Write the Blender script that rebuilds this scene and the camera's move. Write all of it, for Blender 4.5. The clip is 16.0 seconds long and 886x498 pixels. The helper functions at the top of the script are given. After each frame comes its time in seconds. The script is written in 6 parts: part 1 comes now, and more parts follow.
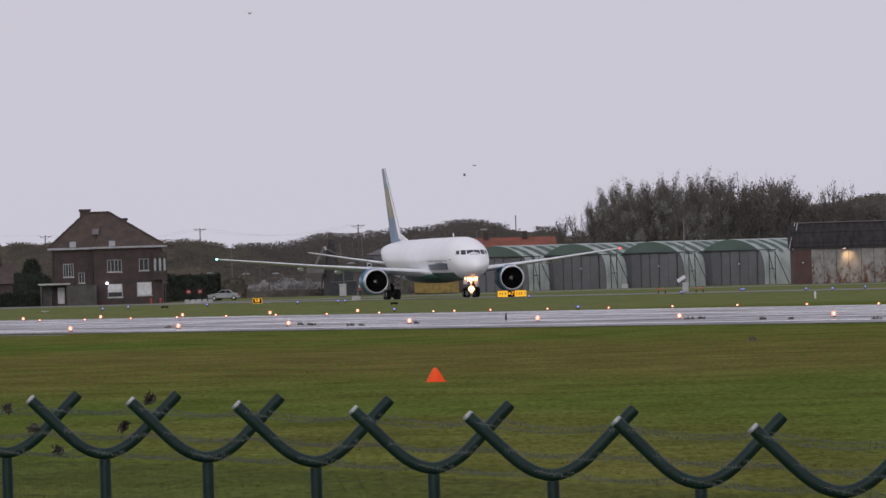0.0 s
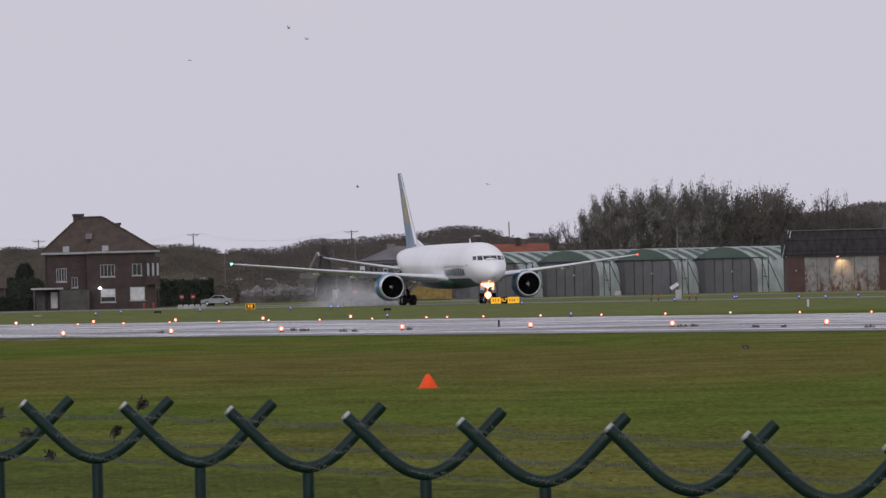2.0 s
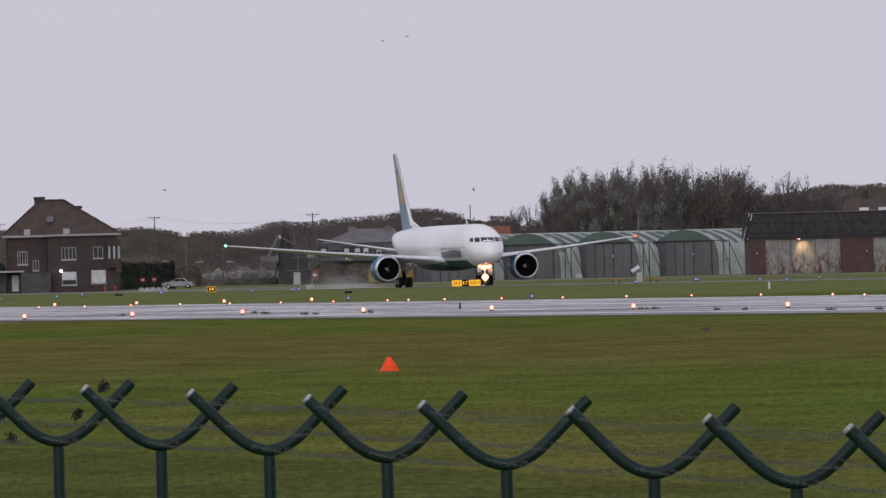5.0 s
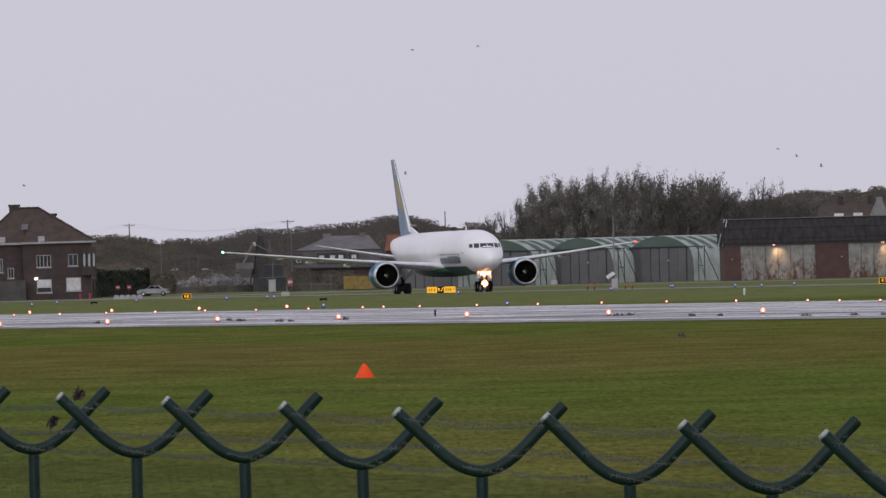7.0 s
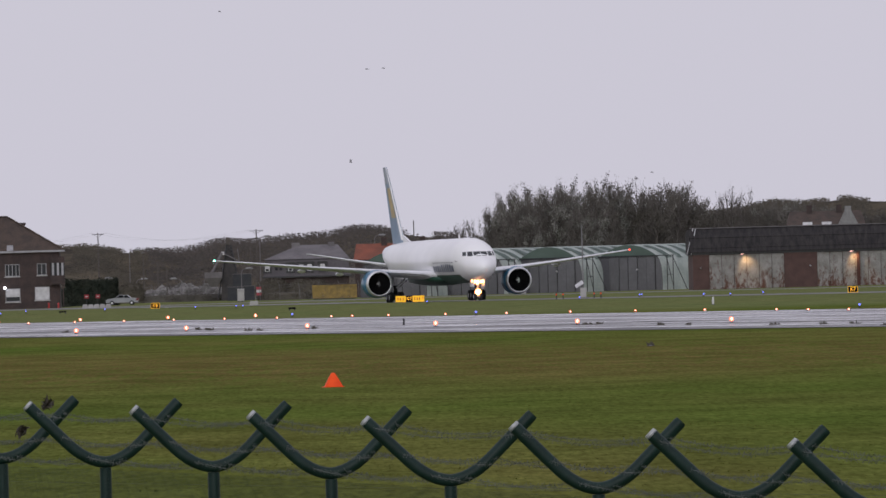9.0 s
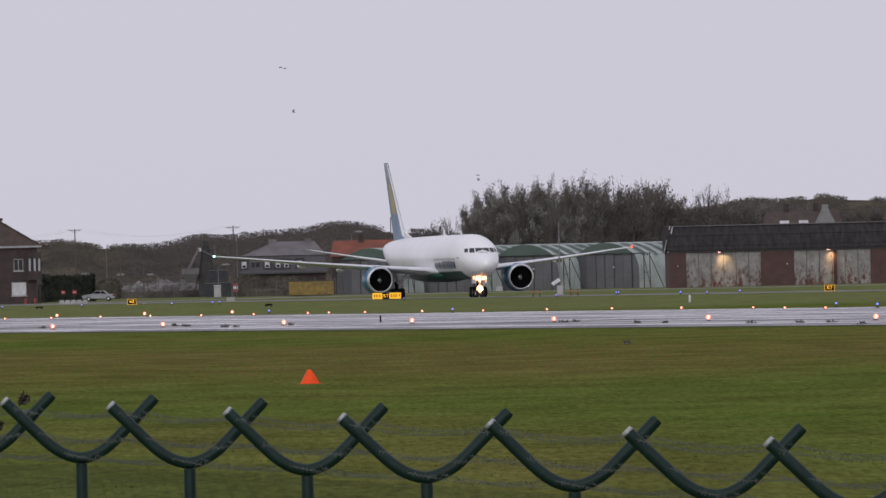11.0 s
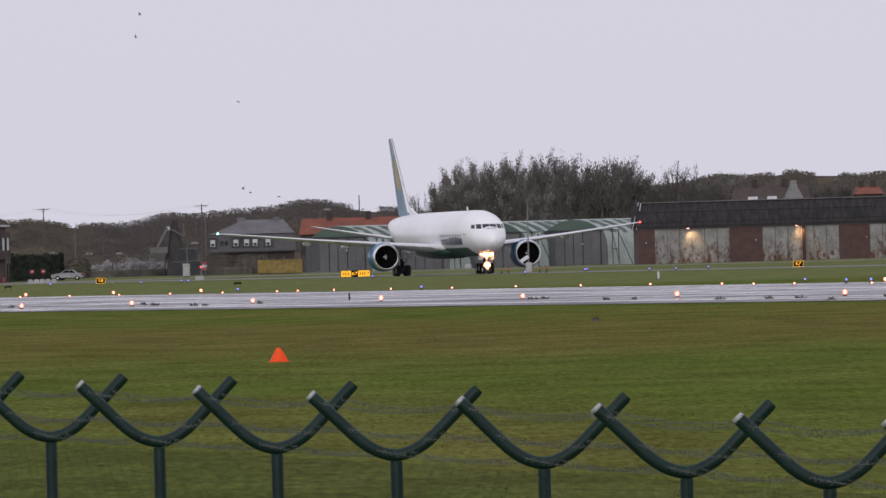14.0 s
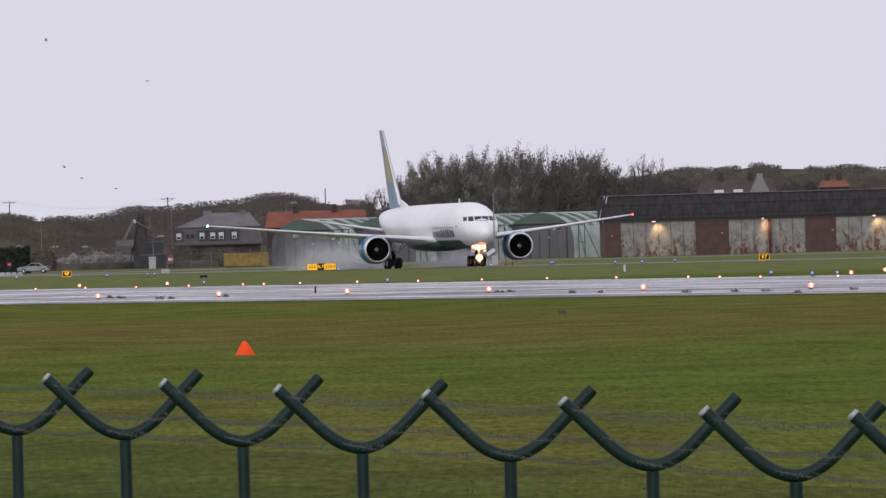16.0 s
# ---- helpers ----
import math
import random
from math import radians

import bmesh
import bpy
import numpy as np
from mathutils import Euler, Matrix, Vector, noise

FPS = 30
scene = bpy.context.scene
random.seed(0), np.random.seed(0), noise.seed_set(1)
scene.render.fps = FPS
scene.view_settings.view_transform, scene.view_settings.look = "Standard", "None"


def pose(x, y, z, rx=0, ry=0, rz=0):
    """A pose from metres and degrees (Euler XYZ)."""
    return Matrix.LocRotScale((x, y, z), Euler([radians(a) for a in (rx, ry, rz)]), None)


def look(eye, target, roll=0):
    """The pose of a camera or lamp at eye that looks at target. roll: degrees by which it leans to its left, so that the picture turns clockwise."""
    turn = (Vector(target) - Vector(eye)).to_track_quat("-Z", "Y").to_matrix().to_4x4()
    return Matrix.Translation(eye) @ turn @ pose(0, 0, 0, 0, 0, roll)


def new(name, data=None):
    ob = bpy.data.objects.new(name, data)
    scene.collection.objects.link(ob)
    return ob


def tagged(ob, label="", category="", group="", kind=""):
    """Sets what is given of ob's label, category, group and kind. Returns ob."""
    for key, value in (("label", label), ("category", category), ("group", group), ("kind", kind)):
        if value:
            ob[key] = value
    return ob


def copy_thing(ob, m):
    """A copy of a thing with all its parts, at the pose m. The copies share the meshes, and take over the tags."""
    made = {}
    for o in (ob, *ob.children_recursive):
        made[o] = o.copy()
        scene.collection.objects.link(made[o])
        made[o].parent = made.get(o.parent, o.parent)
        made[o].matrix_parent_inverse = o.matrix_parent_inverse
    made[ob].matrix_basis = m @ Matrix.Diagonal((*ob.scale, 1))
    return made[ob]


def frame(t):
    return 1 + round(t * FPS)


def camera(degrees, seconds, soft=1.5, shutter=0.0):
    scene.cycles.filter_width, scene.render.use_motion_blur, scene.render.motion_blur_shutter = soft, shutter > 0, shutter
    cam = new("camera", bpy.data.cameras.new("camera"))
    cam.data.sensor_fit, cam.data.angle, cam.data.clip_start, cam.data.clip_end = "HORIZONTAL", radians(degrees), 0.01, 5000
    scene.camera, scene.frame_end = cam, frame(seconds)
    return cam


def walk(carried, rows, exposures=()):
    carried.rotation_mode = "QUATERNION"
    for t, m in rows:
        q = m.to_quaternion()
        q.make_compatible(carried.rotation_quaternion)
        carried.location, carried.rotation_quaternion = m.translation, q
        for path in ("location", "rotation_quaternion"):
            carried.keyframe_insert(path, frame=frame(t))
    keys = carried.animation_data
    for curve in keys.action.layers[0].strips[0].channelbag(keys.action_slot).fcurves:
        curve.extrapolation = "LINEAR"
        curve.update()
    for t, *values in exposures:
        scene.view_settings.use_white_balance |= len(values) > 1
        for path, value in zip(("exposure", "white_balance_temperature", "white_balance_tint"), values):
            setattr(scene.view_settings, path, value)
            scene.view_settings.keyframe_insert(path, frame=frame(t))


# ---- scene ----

# ---- camera: hand-held on one spot behind the perimeter fence, very long lens ----
EYE = Vector((0.0, 0.0, 2.8))
FAR = 30000.0            # lens length in units of bearing
cam = camera(2.9937, 16.0)
AIM = [                  # seconds, turn to the right, tilt up, lean to the right (degrees)
    (0, 0.0001, 0.0838, 1.632),
    (0.5, -0.0018, 0.0784, 1.645),
    (1, -0.0357, 0.0552, 1.524),
    (1.5, 0.0027, 0.0400, 1.383),
    (2, 0.0236, 0.1045, 1.372),
    (2.5, -0.0314, 0.1069, 1.356),
    (3, -0.0083, 0.1152, 1.520),
    (3.5, 0.0617, 0.1488, 1.472),
    (4, 0.1258, 0.1247, 1.284),
    (4.5, 0.1656, 0.0709, 1.342),
    (4.7, 0.1574, 0.0432, 1.375),
    (6.8, 0.1935, 0.0565, 1.486),
    (7, 0.2386, 0.0639, 1.533),
    (7.5, 0.3332, 0.1295, 1.475),
    (8, 0.3709, 0.1623, 1.342),
    (8.5, 0.3565, 0.1322, 1.434),
    (9, 0.3453, 0.0917, 1.562),
    (11.5, 0.4323, 0.0800, 1.322),
    (12, 0.4173, 0.0699, 1.349),
    (12.5, 0.4344, 0.0198, 1.528),
    (13, 0.4895, 0.0548, 1.469),
    (13.5, 0.5060, 0.0377, 1.461),
    (14, 0.5272, 0.0014, 1.607),
    (14.5, 0.5495, 0.0081, 1.600),
    (15, 0.5756, -0.0039, 1.413),
    (15.5, 0.6287, -0.0439, 1.381),
    (16, 0.6410, -0.0250, 1.601),
]


def aim(turn, tilt, lean):
    y, p = radians(turn), radians(tilt)
    way = Vector((math.sin(y) * math.cos(p), math.cos(y) * math.cos(p), math.sin(p)))
    return look(EYE, EYE + way * 100, -lean)


walk(cam, [(t, aim(y, p, r)) for t, y, p, r in AIM],
     exposures=[(0, 0.06), (4, 0.03), (8, 0.06), (12, 0.11), (14, 0.22), (16, 0.32)])

# ---- overcast sky ----
world = bpy.data.worlds.new("overcast")
scene.world = world
world.use_nodes = True
wn, wl = world.node_tree.nodes, world.node_tree.links
wn.clear()
sky = wn.new("ShaderNodeTexSky")
sky.sky_type, sky.sun_disc = "NISHITA", False
sky.sun_elevation, sky.sun_rotation = radians(38), radians(200)
scaled = wn.new("ShaderNodeMix")
scaled.data_type, scaled.blend_type = "RGBA", "MULTIPLY"
scaled.inputs["Factor"].default_value = 1.0
scaled.inputs["B"].default_value = (0.06, 0.06, 0.06, 1)
cloud = wn.new("ShaderNodeMix")
cloud.data_type = "RGBA"
cloud.inputs["Factor"].default_value = 0.93
cloud.inputs["B"].default_value = (0.590, 0.571, 0.664, 1)
back = wn.new("ShaderNodeBackground")
wout = wn.new("ShaderNodeOutputWorld")
wl.new(sky.outputs["Color"], scaled.inputs["A"])
wl.new(scaled.outputs["Result"], cloud.inputs["A"])
wl.new(cloud.outputs["Result"], back.inputs["Color"])
wl.new(back.outputs["Background"], wout.inputs["Surface"])
sun_data = bpy.data.lights.new("sun", "SUN")
sun_data.energy, sun_data.angle, sun_data.color = 0.85, radians(40), (1.0, 0.97, 0.93)
sun = new("sun", sun_data)
sun.matrix_world = look((-300, -700, 800), (0, 1500, 0))


# ---- mesh helpers ----
class Mesh:
    """Gathers vertices and faces of one mesh."""

    def __init__(self):
        self.v, self.f, self.smooth, self.welded = [], [], [], False

    def add(self, verts, faces, smooth=False):
        n = len(self.v)
        self.v.extend(tuple(p) for p in verts)
        self.f.extend(tuple(i + n for i in f) for f in faces)
        self.smooth.extend([smooth] * len(faces))
        return self

    def box(self, x0, y0, z0, x1, y1, z1, m=None):
        vs = [Vector((x, y, z)) for z in (z0, z1) for y in (y0, y1) for x in (x0, x1)]
        if m is not None:
            vs = [m @ p for p in vs]
        return self.add(vs, [(0, 2, 3, 1), (4, 5, 7, 6), (0, 1, 5, 4), (2, 6, 7, 3), (0, 4, 6, 2), (1, 3, 7, 5)])

    def loft(self, rings, caps=True, smooth=True, closed=True):
        n = len(rings[0])
        faces = []
        for k in range(len(rings) - 1):
            for i in range(n if closed else n - 1):
                j = (i + 1) % n
                faces.append((k * n + i, k * n + j, (k + 1) * n + j, (k + 1) * n + i))
        self.add([p for r in rings for p in r], faces, smooth)
        if caps:
            self.add(rings[0], [tuple(reversed(range(n)))])
            self.add(rings[-1], [tuple(range(n))])
        return self

    def tube(self, path, radius, n=8, caps=True):
        path = [Vector(p) for p in path]
        radii = radius if isinstance(radius, (list, tuple)) else [radius] * len(path)
        rings, side = [], None
        for k, p in enumerate(path):
            d = (path[min(k + 1, len(path) - 1)] - path[max(k - 1, 0)]).normalized()
            if side is None:
                side = d.orthogonal().normalized()
            side = (side - d * side.dot(d)).normalized()
            up = d.cross(side)
            rings.append([p + (side * math.cos(a) + up * math.sin(a)) * radii[k] for a in (2 * math.pi * i / n for i in range(n))])
        return self.loft(rings, caps)

    def revolve(self, profile, n=32, m=None, smooth=True):
        """profile of (along, radius), turned about the local x axis"""
        rings = [[Vector((x, r * math.cos(a), r * math.sin(a))) for a in (2 * math.pi * i / n for i in range(n))] for x, r in profile]
        if m is not None:
            rings = [[m @ p for p in r] for r in rings]
        return self.loft(rings, False, smooth)

    def prism(self, outline, y0, y1, m=None):
        """outline of (x, z), drawn out from y0 to y1"""
        n = len(outline)
        vs = [Vector((x, y0, z)) for x, z in outline] + [Vector((x, y1, z)) for x, z in outline]
        if m is not None:
            vs = [m @ p for p in vs]
        fs = [tuple(range(n)), tuple(reversed(range(n, 2 * n)))]
        fs += [(i, i + n, (i + 1) % n + n, (i + 1) % n) for i in range(n)]
        return self.add(vs, fs)

    def data(self, name):
        me = bpy.data.meshes.new(name)
        me.from_pydata(self.v, [], self.f)
        me.polygons.foreach_set("use_smooth", self.smooth)
        if self.welded:
            bm = bmesh.new()
            bm.from_mesh(me)
            bmesh.ops.remove_doubles(bm, verts=bm.verts, dist=0.0005)
            bm.to_mesh(me)
            bm.free()
        me.validate()
        me.update()
        return me


def part(name, mesh, material, parent=None, label="", at=None):
    me = mesh.data(name) if isinstance(mesh, Mesh) else mesh
    if material is not None and not me.materials:
        me.materials.append(material)
    ob = new(name, me)
    if parent is not None:
        ob.parent = parent
    if at is not None:
        ob.matrix_basis = at
    return tagged(ob, label)


def thing(name, m, label, category, group="", kind=""):
    ob = new(name)
    ob.empty_display_size = 0.3
    ob.matrix_basis = m
    return tagged(ob, label, category, group, kind)


def spot(bearing, distance, z=0.0):
    """A place by its bearing (in units of a thirtieth of a milliradian, rightwards) and its distance ahead."""
    return Vector((bearing * distance / FAR, distance, z))


def height(elevation, distance):
    return EYE.z + elevation * distance / FAR


# ---- materials ----
def material(name, colour, rough=0.8, metal=0.0, second=None, scale=1.0, detail=None, bump=0.0, stretch=(1, 1, 1), speck=0.0, vary=0.0, spec=0.5, share=(0.35, 0.65)):
    """Two-scale noise between two colours, with fine relief."""
    mat = bpy.data.materials.new(name)
    mat.use_nodes = True
    ns, ls = mat.node_tree.nodes, mat.node_tree.links
    b = ns["Principled BSDF"]
    b.inputs["Roughness"].default_value, b.inputs["Metallic"].default_value = rough, metal
    b.inputs["Specular IOR Level"].default_value = spec
    second = second or tuple(c * 0.8 for c in colour)
    co = ns.new("ShaderNodeTexCoord")
    mp = ns.new("ShaderNodeMapping")
    mp.inputs["Scale"].default_value = stretch
    ls.new(co.outputs["Object"], mp.inputs["Vector"])
    big = ns.new("ShaderNodeTexNoise")
    big.inputs["Scale"].default_value, big.inputs["Detail"].default_value = scale, 5
    ls.new(mp.outputs["Vector"], big.inputs["Vector"])
    ramp = ns.new("ShaderNodeValToRGB")
    ramp.color_ramp.elements[0].position, ramp.color_ramp.elements[1].position = share
    ramp.color_ramp.elements[0].color, ramp.color_ramp.elements[1].color = (*colour, 1), (*second, 1)
    ls.new(big.outputs["Fac"], ramp.inputs["Fac"])
    fine = ns.new("ShaderNodeTexNoise")
    fine.inputs["Scale"].default_value, fine.inputs["Detail"].default_value = detail or scale * 12, 3
    ls.new(mp.outputs["Vector"], fine.inputs["Vector"])
    out = ramp.outputs["Color"]
    if speck:
        mul = ns.new("ShaderNodeMix")
        mul.data_type, mul.blend_type = "RGBA", "OVERLAY"
        mul.inputs["Factor"].default_value = speck
        ls.new(out, mul.inputs["A"])
        ls.new(fine.outputs["Fac"], mul.inputs["B"])
        out = mul.outputs["Result"]
    if vary:
        info = ns.new("ShaderNodeObjectInfo")
        geo = ns.new("ShaderNodeNewGeometry")
        add = ns.new("ShaderNodeMath")
        add.operation = "ADD"
        ls.new(info.outputs["Random"], add.inputs[0])
        ls.new(geo.outputs["Random Per Island"], add.inputs[1])
        span = ns.new("ShaderNodeMapRange")
        span.inputs["From Max"].default_value = 2.0
        span.inputs["To Min"].default_value, span.inputs["To Max"].default_value = 1 - vary, 1 + vary
        ls.new(add.outputs["Value"], span.inputs["Value"])
        hsv = ns.new("ShaderNodeHueSaturation")
        ls.new(span.outputs["Result"], hsv.inputs["Value"])
        ls.new(out, hsv.inputs["Color"])
        out = hsv.outputs["Color"]
    ls.new(out, b.inputs["Base Color"])
    if bump:
        bp = ns.new("ShaderNodeBump")
        bp.inputs["Strength"].default_value, bp.inputs["Distance"].default_value = bump, 0.02
        ls.new(fine.outputs["Fac"], bp.inputs["Height"])
        ls.new(bp.outputs["Normal"], b.inputs["Normal"])
    return mat


def glow(name, colour, strength):
    mat = bpy.data.materials.new(name)
    mat.use_nodes = True
    b = mat.node_tree.nodes["Principled BSDF"]
    b.inputs["Base Color"].default_value = (*colour, 1)
    b.inputs["Emission Color"].default_value = (*colour, 1)
    b.inputs["Emission Strength"].default_value = strength
    return mat


def grass_ground():
    """Mown wet grass: green with broad brownish swaths, tufts at several sizes and dark gaps between them."""
    mat = material("grass", (0.090, 0.130, 0.025), 1.0, second=(0.150, 0.134, 0.043), scale=0.05, detail=4.0, speck=0.45, stretch=(1.0, 0.12, 1), share=(0.36, 0.72), spec=0.0)
    ns, ls = mat.node_tree.nodes, mat.node_tree.links
    b = ns["Principled BSDF"]
    base = b.inputs["Base Color"].links[0].from_socket
    co = ns.new("ShaderNodeTexCoord")

    def tufts(sx, sy, detail, lo, hi, dark, light):
        """Noise of its own size, as a factor between dark and light."""
        mp, tex, span = ns.new("ShaderNodeMapping"), ns.new("ShaderNodeTexNoise"), ns.new("ShaderNodeMapRange")
        mp.inputs["Scale"].default_value = (sx, sy, 1)
        tex.inputs["Scale"].default_value, tex.inputs["Detail"].default_value, tex.inputs["Roughness"].default_value = 1.0, detail, 0.7
        span.inputs["From Min"].default_value, span.inputs["From Max"].default_value = lo, hi
        span.inputs["To Min"].default_value, span.inputs["To Max"].default_value = dark, light
        ls.new(co.outputs["Object"], mp.inputs["Vector"])
        ls.new(mp.outputs["Vector"], tex.inputs["Vector"])
        ls.new(tex.outputs["Fac"], span.inputs["Value"])
        return span.outputs["Result"]

    def times(p, q):
        m = ns.new("ShaderNodeMath")
        m.operation = "MULTIPLY"
        ls.new(p, m.inputs[0])
        ls.new(q, m.inputs[1])
        return m.outputs["Value"]

    long_streaks = tufts(0.30, 0.06, 5, 0.34, 0.66, 0.76, 1.22)
    clumps = tufts(8.0, 0.32, 4, 0.28, 0.72, 0.64, 1.36)
    gaps = tufts(14.0, 0.30, 3, 0.28, 0.40, 0.40, 1.0)
    hsv = ns.new("ShaderNodeHueSaturation")
    ls.new(times(times(long_streaks, clumps), gaps), hsv.inputs["Value"])
    # a worn, brownish swath across the middle of the field
    sep, rise, fall, mix = (ns.new(k) for k in ("ShaderNodeSeparateXYZ", "ShaderNodeMapRange", "ShaderNodeMapRange", "ShaderNodeMix"))
    rise.inputs["From Min"].default_value, rise.inputs["From Max"].default_value = 425, 500
    fall.inputs["From Min"].default_value, fall.inputs["From Max"].default_value = 740, 610
    mix.data_type = "RGBA"
    mix.inputs["B"].default_value = (0.150, 0.116, 0.042, 1)
    ls.new(co.outputs["Object"], sep.inputs["Vector"])
    ls.new(sep.outputs["Y"], rise.inputs["Value"])
    ls.new(sep.outputs["Y"], fall.inputs["Value"])
    worn = times(times(rise.outputs["Result"], fall.outputs["Result"]), tufts(2.2, 0.08, 6, 0.36, 0.60, 0.10, 0.90))
    ls.new(worn, mix.inputs["Factor"])
    ls.new(base, mix.inputs["A"])
    # paler grass colour on the strip behind the runway, blended in by distance
    strip, pale = ns.new("ShaderNodeMapRange"), ns.new("ShaderNodeMix")
    strip.inputs["From Min"].default_value, strip.inputs["From Max"].default_value = 1150, 1250
    strip.inputs["To Max"].default_value = 0.75
    pale.data_type = "RGBA"
    pale.inputs["B"].default_value = (0.165, 0.185, 0.080, 1)
    ls.new(sep.outputs["Y"], strip.inputs["Value"])
    ls.new(strip.outputs["Result"], pale.inputs["Factor"])
    ls.new(mix.outputs["Result"], pale.inputs["A"])
    ls.new(pale.outputs["Result"], hsv.inputs["Color"])
    ls.new(hsv.outputs["Color"], b.inputs["Base Color"])
    return mat


GRASS = grass_ground()
BLADES = material("grass_blades", (0.095, 0.130, 0.020), 1.0, second=(0.150, 0.124, 0.040), scale=0.07, stretch=(1, 0.045, 1), vary=0.20, share=(0.40, 0.66), spec=0.0)
def wet_asphalt():
    """Wet asphalt: standing water in long streaks along the runway, rougher where it drains."""
    mat = material("wet_asphalt", (0.115, 0.098, 0.094), 0.3, second=(0.045, 0.041, 0.043), scale=0.3, detail=3, speck=0.5, stretch=(1.0, 0.15, 1), share=(0.42, 0.60))
    ns, ls = mat.node_tree.nodes, mat.node_tree.links
    b = ns["Principled BSDF"]
    co, mp = ns.new("ShaderNodeTexCoord"), ns.new("ShaderNodeMapping")
    mp.inputs["Rotation"].default_value = (0, 0, -math.atan2(1, 4.5))
    run = ns.new("ShaderNodeMapping")
    run.inputs["Scale"].default_value = (0.20, 0.022, 1)
    tex, span = ns.new("ShaderNodeTexNoise"), ns.new("ShaderNodeMapRange")
    tex.inputs["Scale"].default_value, tex.inputs["Detail"].default_value, tex.inputs["Roughness"].default_value = 1.0, 5, 0.65
    span.inputs["From Min"].default_value, span.inputs["From Max"].default_value = 0.36, 0.64
    span.inputs["To Min"].default_value, span.inputs["To Max"].default_value = 0.05, 0.52
    ls.new(co.outputs["Object"], mp.inputs["Vector"])
    ls.new(mp.outputs["Vector"], run.inputs["Vector"])
    ls.new(run.outputs["Vector"], tex.inputs["Vector"])
    ls.new(tex.outputs["Fac"], span.inputs["Value"])
    ls.new(span.outputs["Result"], b.inputs["Roughness"])
    return mat


ASPHALT = wet_asphalt()
CONCRETE = material("wet_concrete", (0.20, 0.195, 0.19), 0.75, second=(0.11, 0.11, 0.105), scale=0.2, detail=3, speck=0.4, stretch=(1, 0.2, 1), spec=0.3)
LINE = material("runway_paint_gleam", (0.72, 0.72, 0.73), 0.3, second=(0.45, 0.45, 0.46), scale=0.25, detail=2, speck=0.4)
WHITE = material("white_paint", (0.90, 0.90, 0.91), 0.25, second=(0.85, 0.85, 0.87), scale=0.25, detail=6, speck=0.05)
ALUMINIUM = material("bare_metal", (0.72, 0.73, 0.75), 0.3, 0.85, scale=1.5)
GREY_PAINT = material("grey_paint", (0.78, 0.79, 0.82), 0.4, scale=0.8)
NAVY = material("engine_blue", (0.035, 0.15, 0.27), 0.3, second=(0.045, 0.18, 0.31), scale=0.8)
BELLY = material("belly_green", (0.02, 0.085, 0.055), 0.35, second=(0.03, 0.10, 0.06), scale=0.6)
FIN_BLUE = material("fin_blue", (0.15, 0.24, 0.36), 0.4, second=(0.22, 0.31, 0.42), scale=0.5)
GOLD = material("fin_gold", (0.50, 0.38, 0.16), 0.4, scale=0.5)
DARK = material("dark_metal", (0.02, 0.02, 0.024), 0.45, scale=2)
RUBBER = material("tyre_rubber", (0.018, 0.018, 0.02), 0.8, scale=4)
GLASS = material("dark_glass", (0.014, 0.016, 0.020), 0.12, scale=3, spec=0.3)
BRICK = material("brown_brick", (0.066, 0.045, 0.042), 0.9, second=(0.042, 0.032, 0.031), scale=0.9, detail=7, speck=0.7, bump=0.3)
ROOF = material("brown_roof_tiles", (0.076, 0.054, 0.043), 0.85, second=(0.050, 0.038, 0.032), scale=0.9, detail=6, speck=0.5, bump=0.3)
RED_ROOF = material("red_roof_tiles", (0.24, 0.075, 0.045), 0.85, second=(0.17, 0.06, 0.04), scale=0.6, detail=6, speck=0.4, bump=0.3)
SLATE = material("grey_slate", (0.155, 0.145, 0.152), 0.7, second=(0.115, 0.107, 0.113), scale=0.6, detail=6, speck=0.4)
TRIM = material("pale_trim", (0.40, 0.395, 0.39), 0.7, second=(0.30, 0.295, 0.29), scale=1.2)
CURTAIN = material("window_white", (0.60, 0.60, 0.62), 0.6, second=(0.45, 0.45, 0.47), scale=1.5)
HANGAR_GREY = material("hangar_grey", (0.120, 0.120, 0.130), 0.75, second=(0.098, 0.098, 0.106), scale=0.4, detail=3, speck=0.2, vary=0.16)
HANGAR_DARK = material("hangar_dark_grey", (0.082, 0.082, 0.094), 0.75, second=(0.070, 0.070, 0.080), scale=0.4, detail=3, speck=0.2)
HANGAR_GREEN = material("hangar_pale_green", (0.38, 0.42, 0.40), 0.6, second=(0.27, 0.315, 0.30), scale=0.4, detail=4, speck=0.3)
CAMO = material("hangar_dark_green", (0.085, 0.125, 0.105), 0.7, second=(0.068, 0.10, 0.085), scale=0.5)
BLACK_ROOF = material("dark_sheet_roof", (0.020, 0.019, 0.020), 0.9, second=(0.042, 0.039, 0.038), scale=0.8, detail=5, speck=0.6, stretch=(2.5, .5, .5), spec=0.2)
RED_BRICK = material("red_brick", (0.092, 0.053, 0.047), 0.9, second=(0.070, 0.041, 0.037), scale=0.9, detail=9, speck=0.5, bump=0.3)
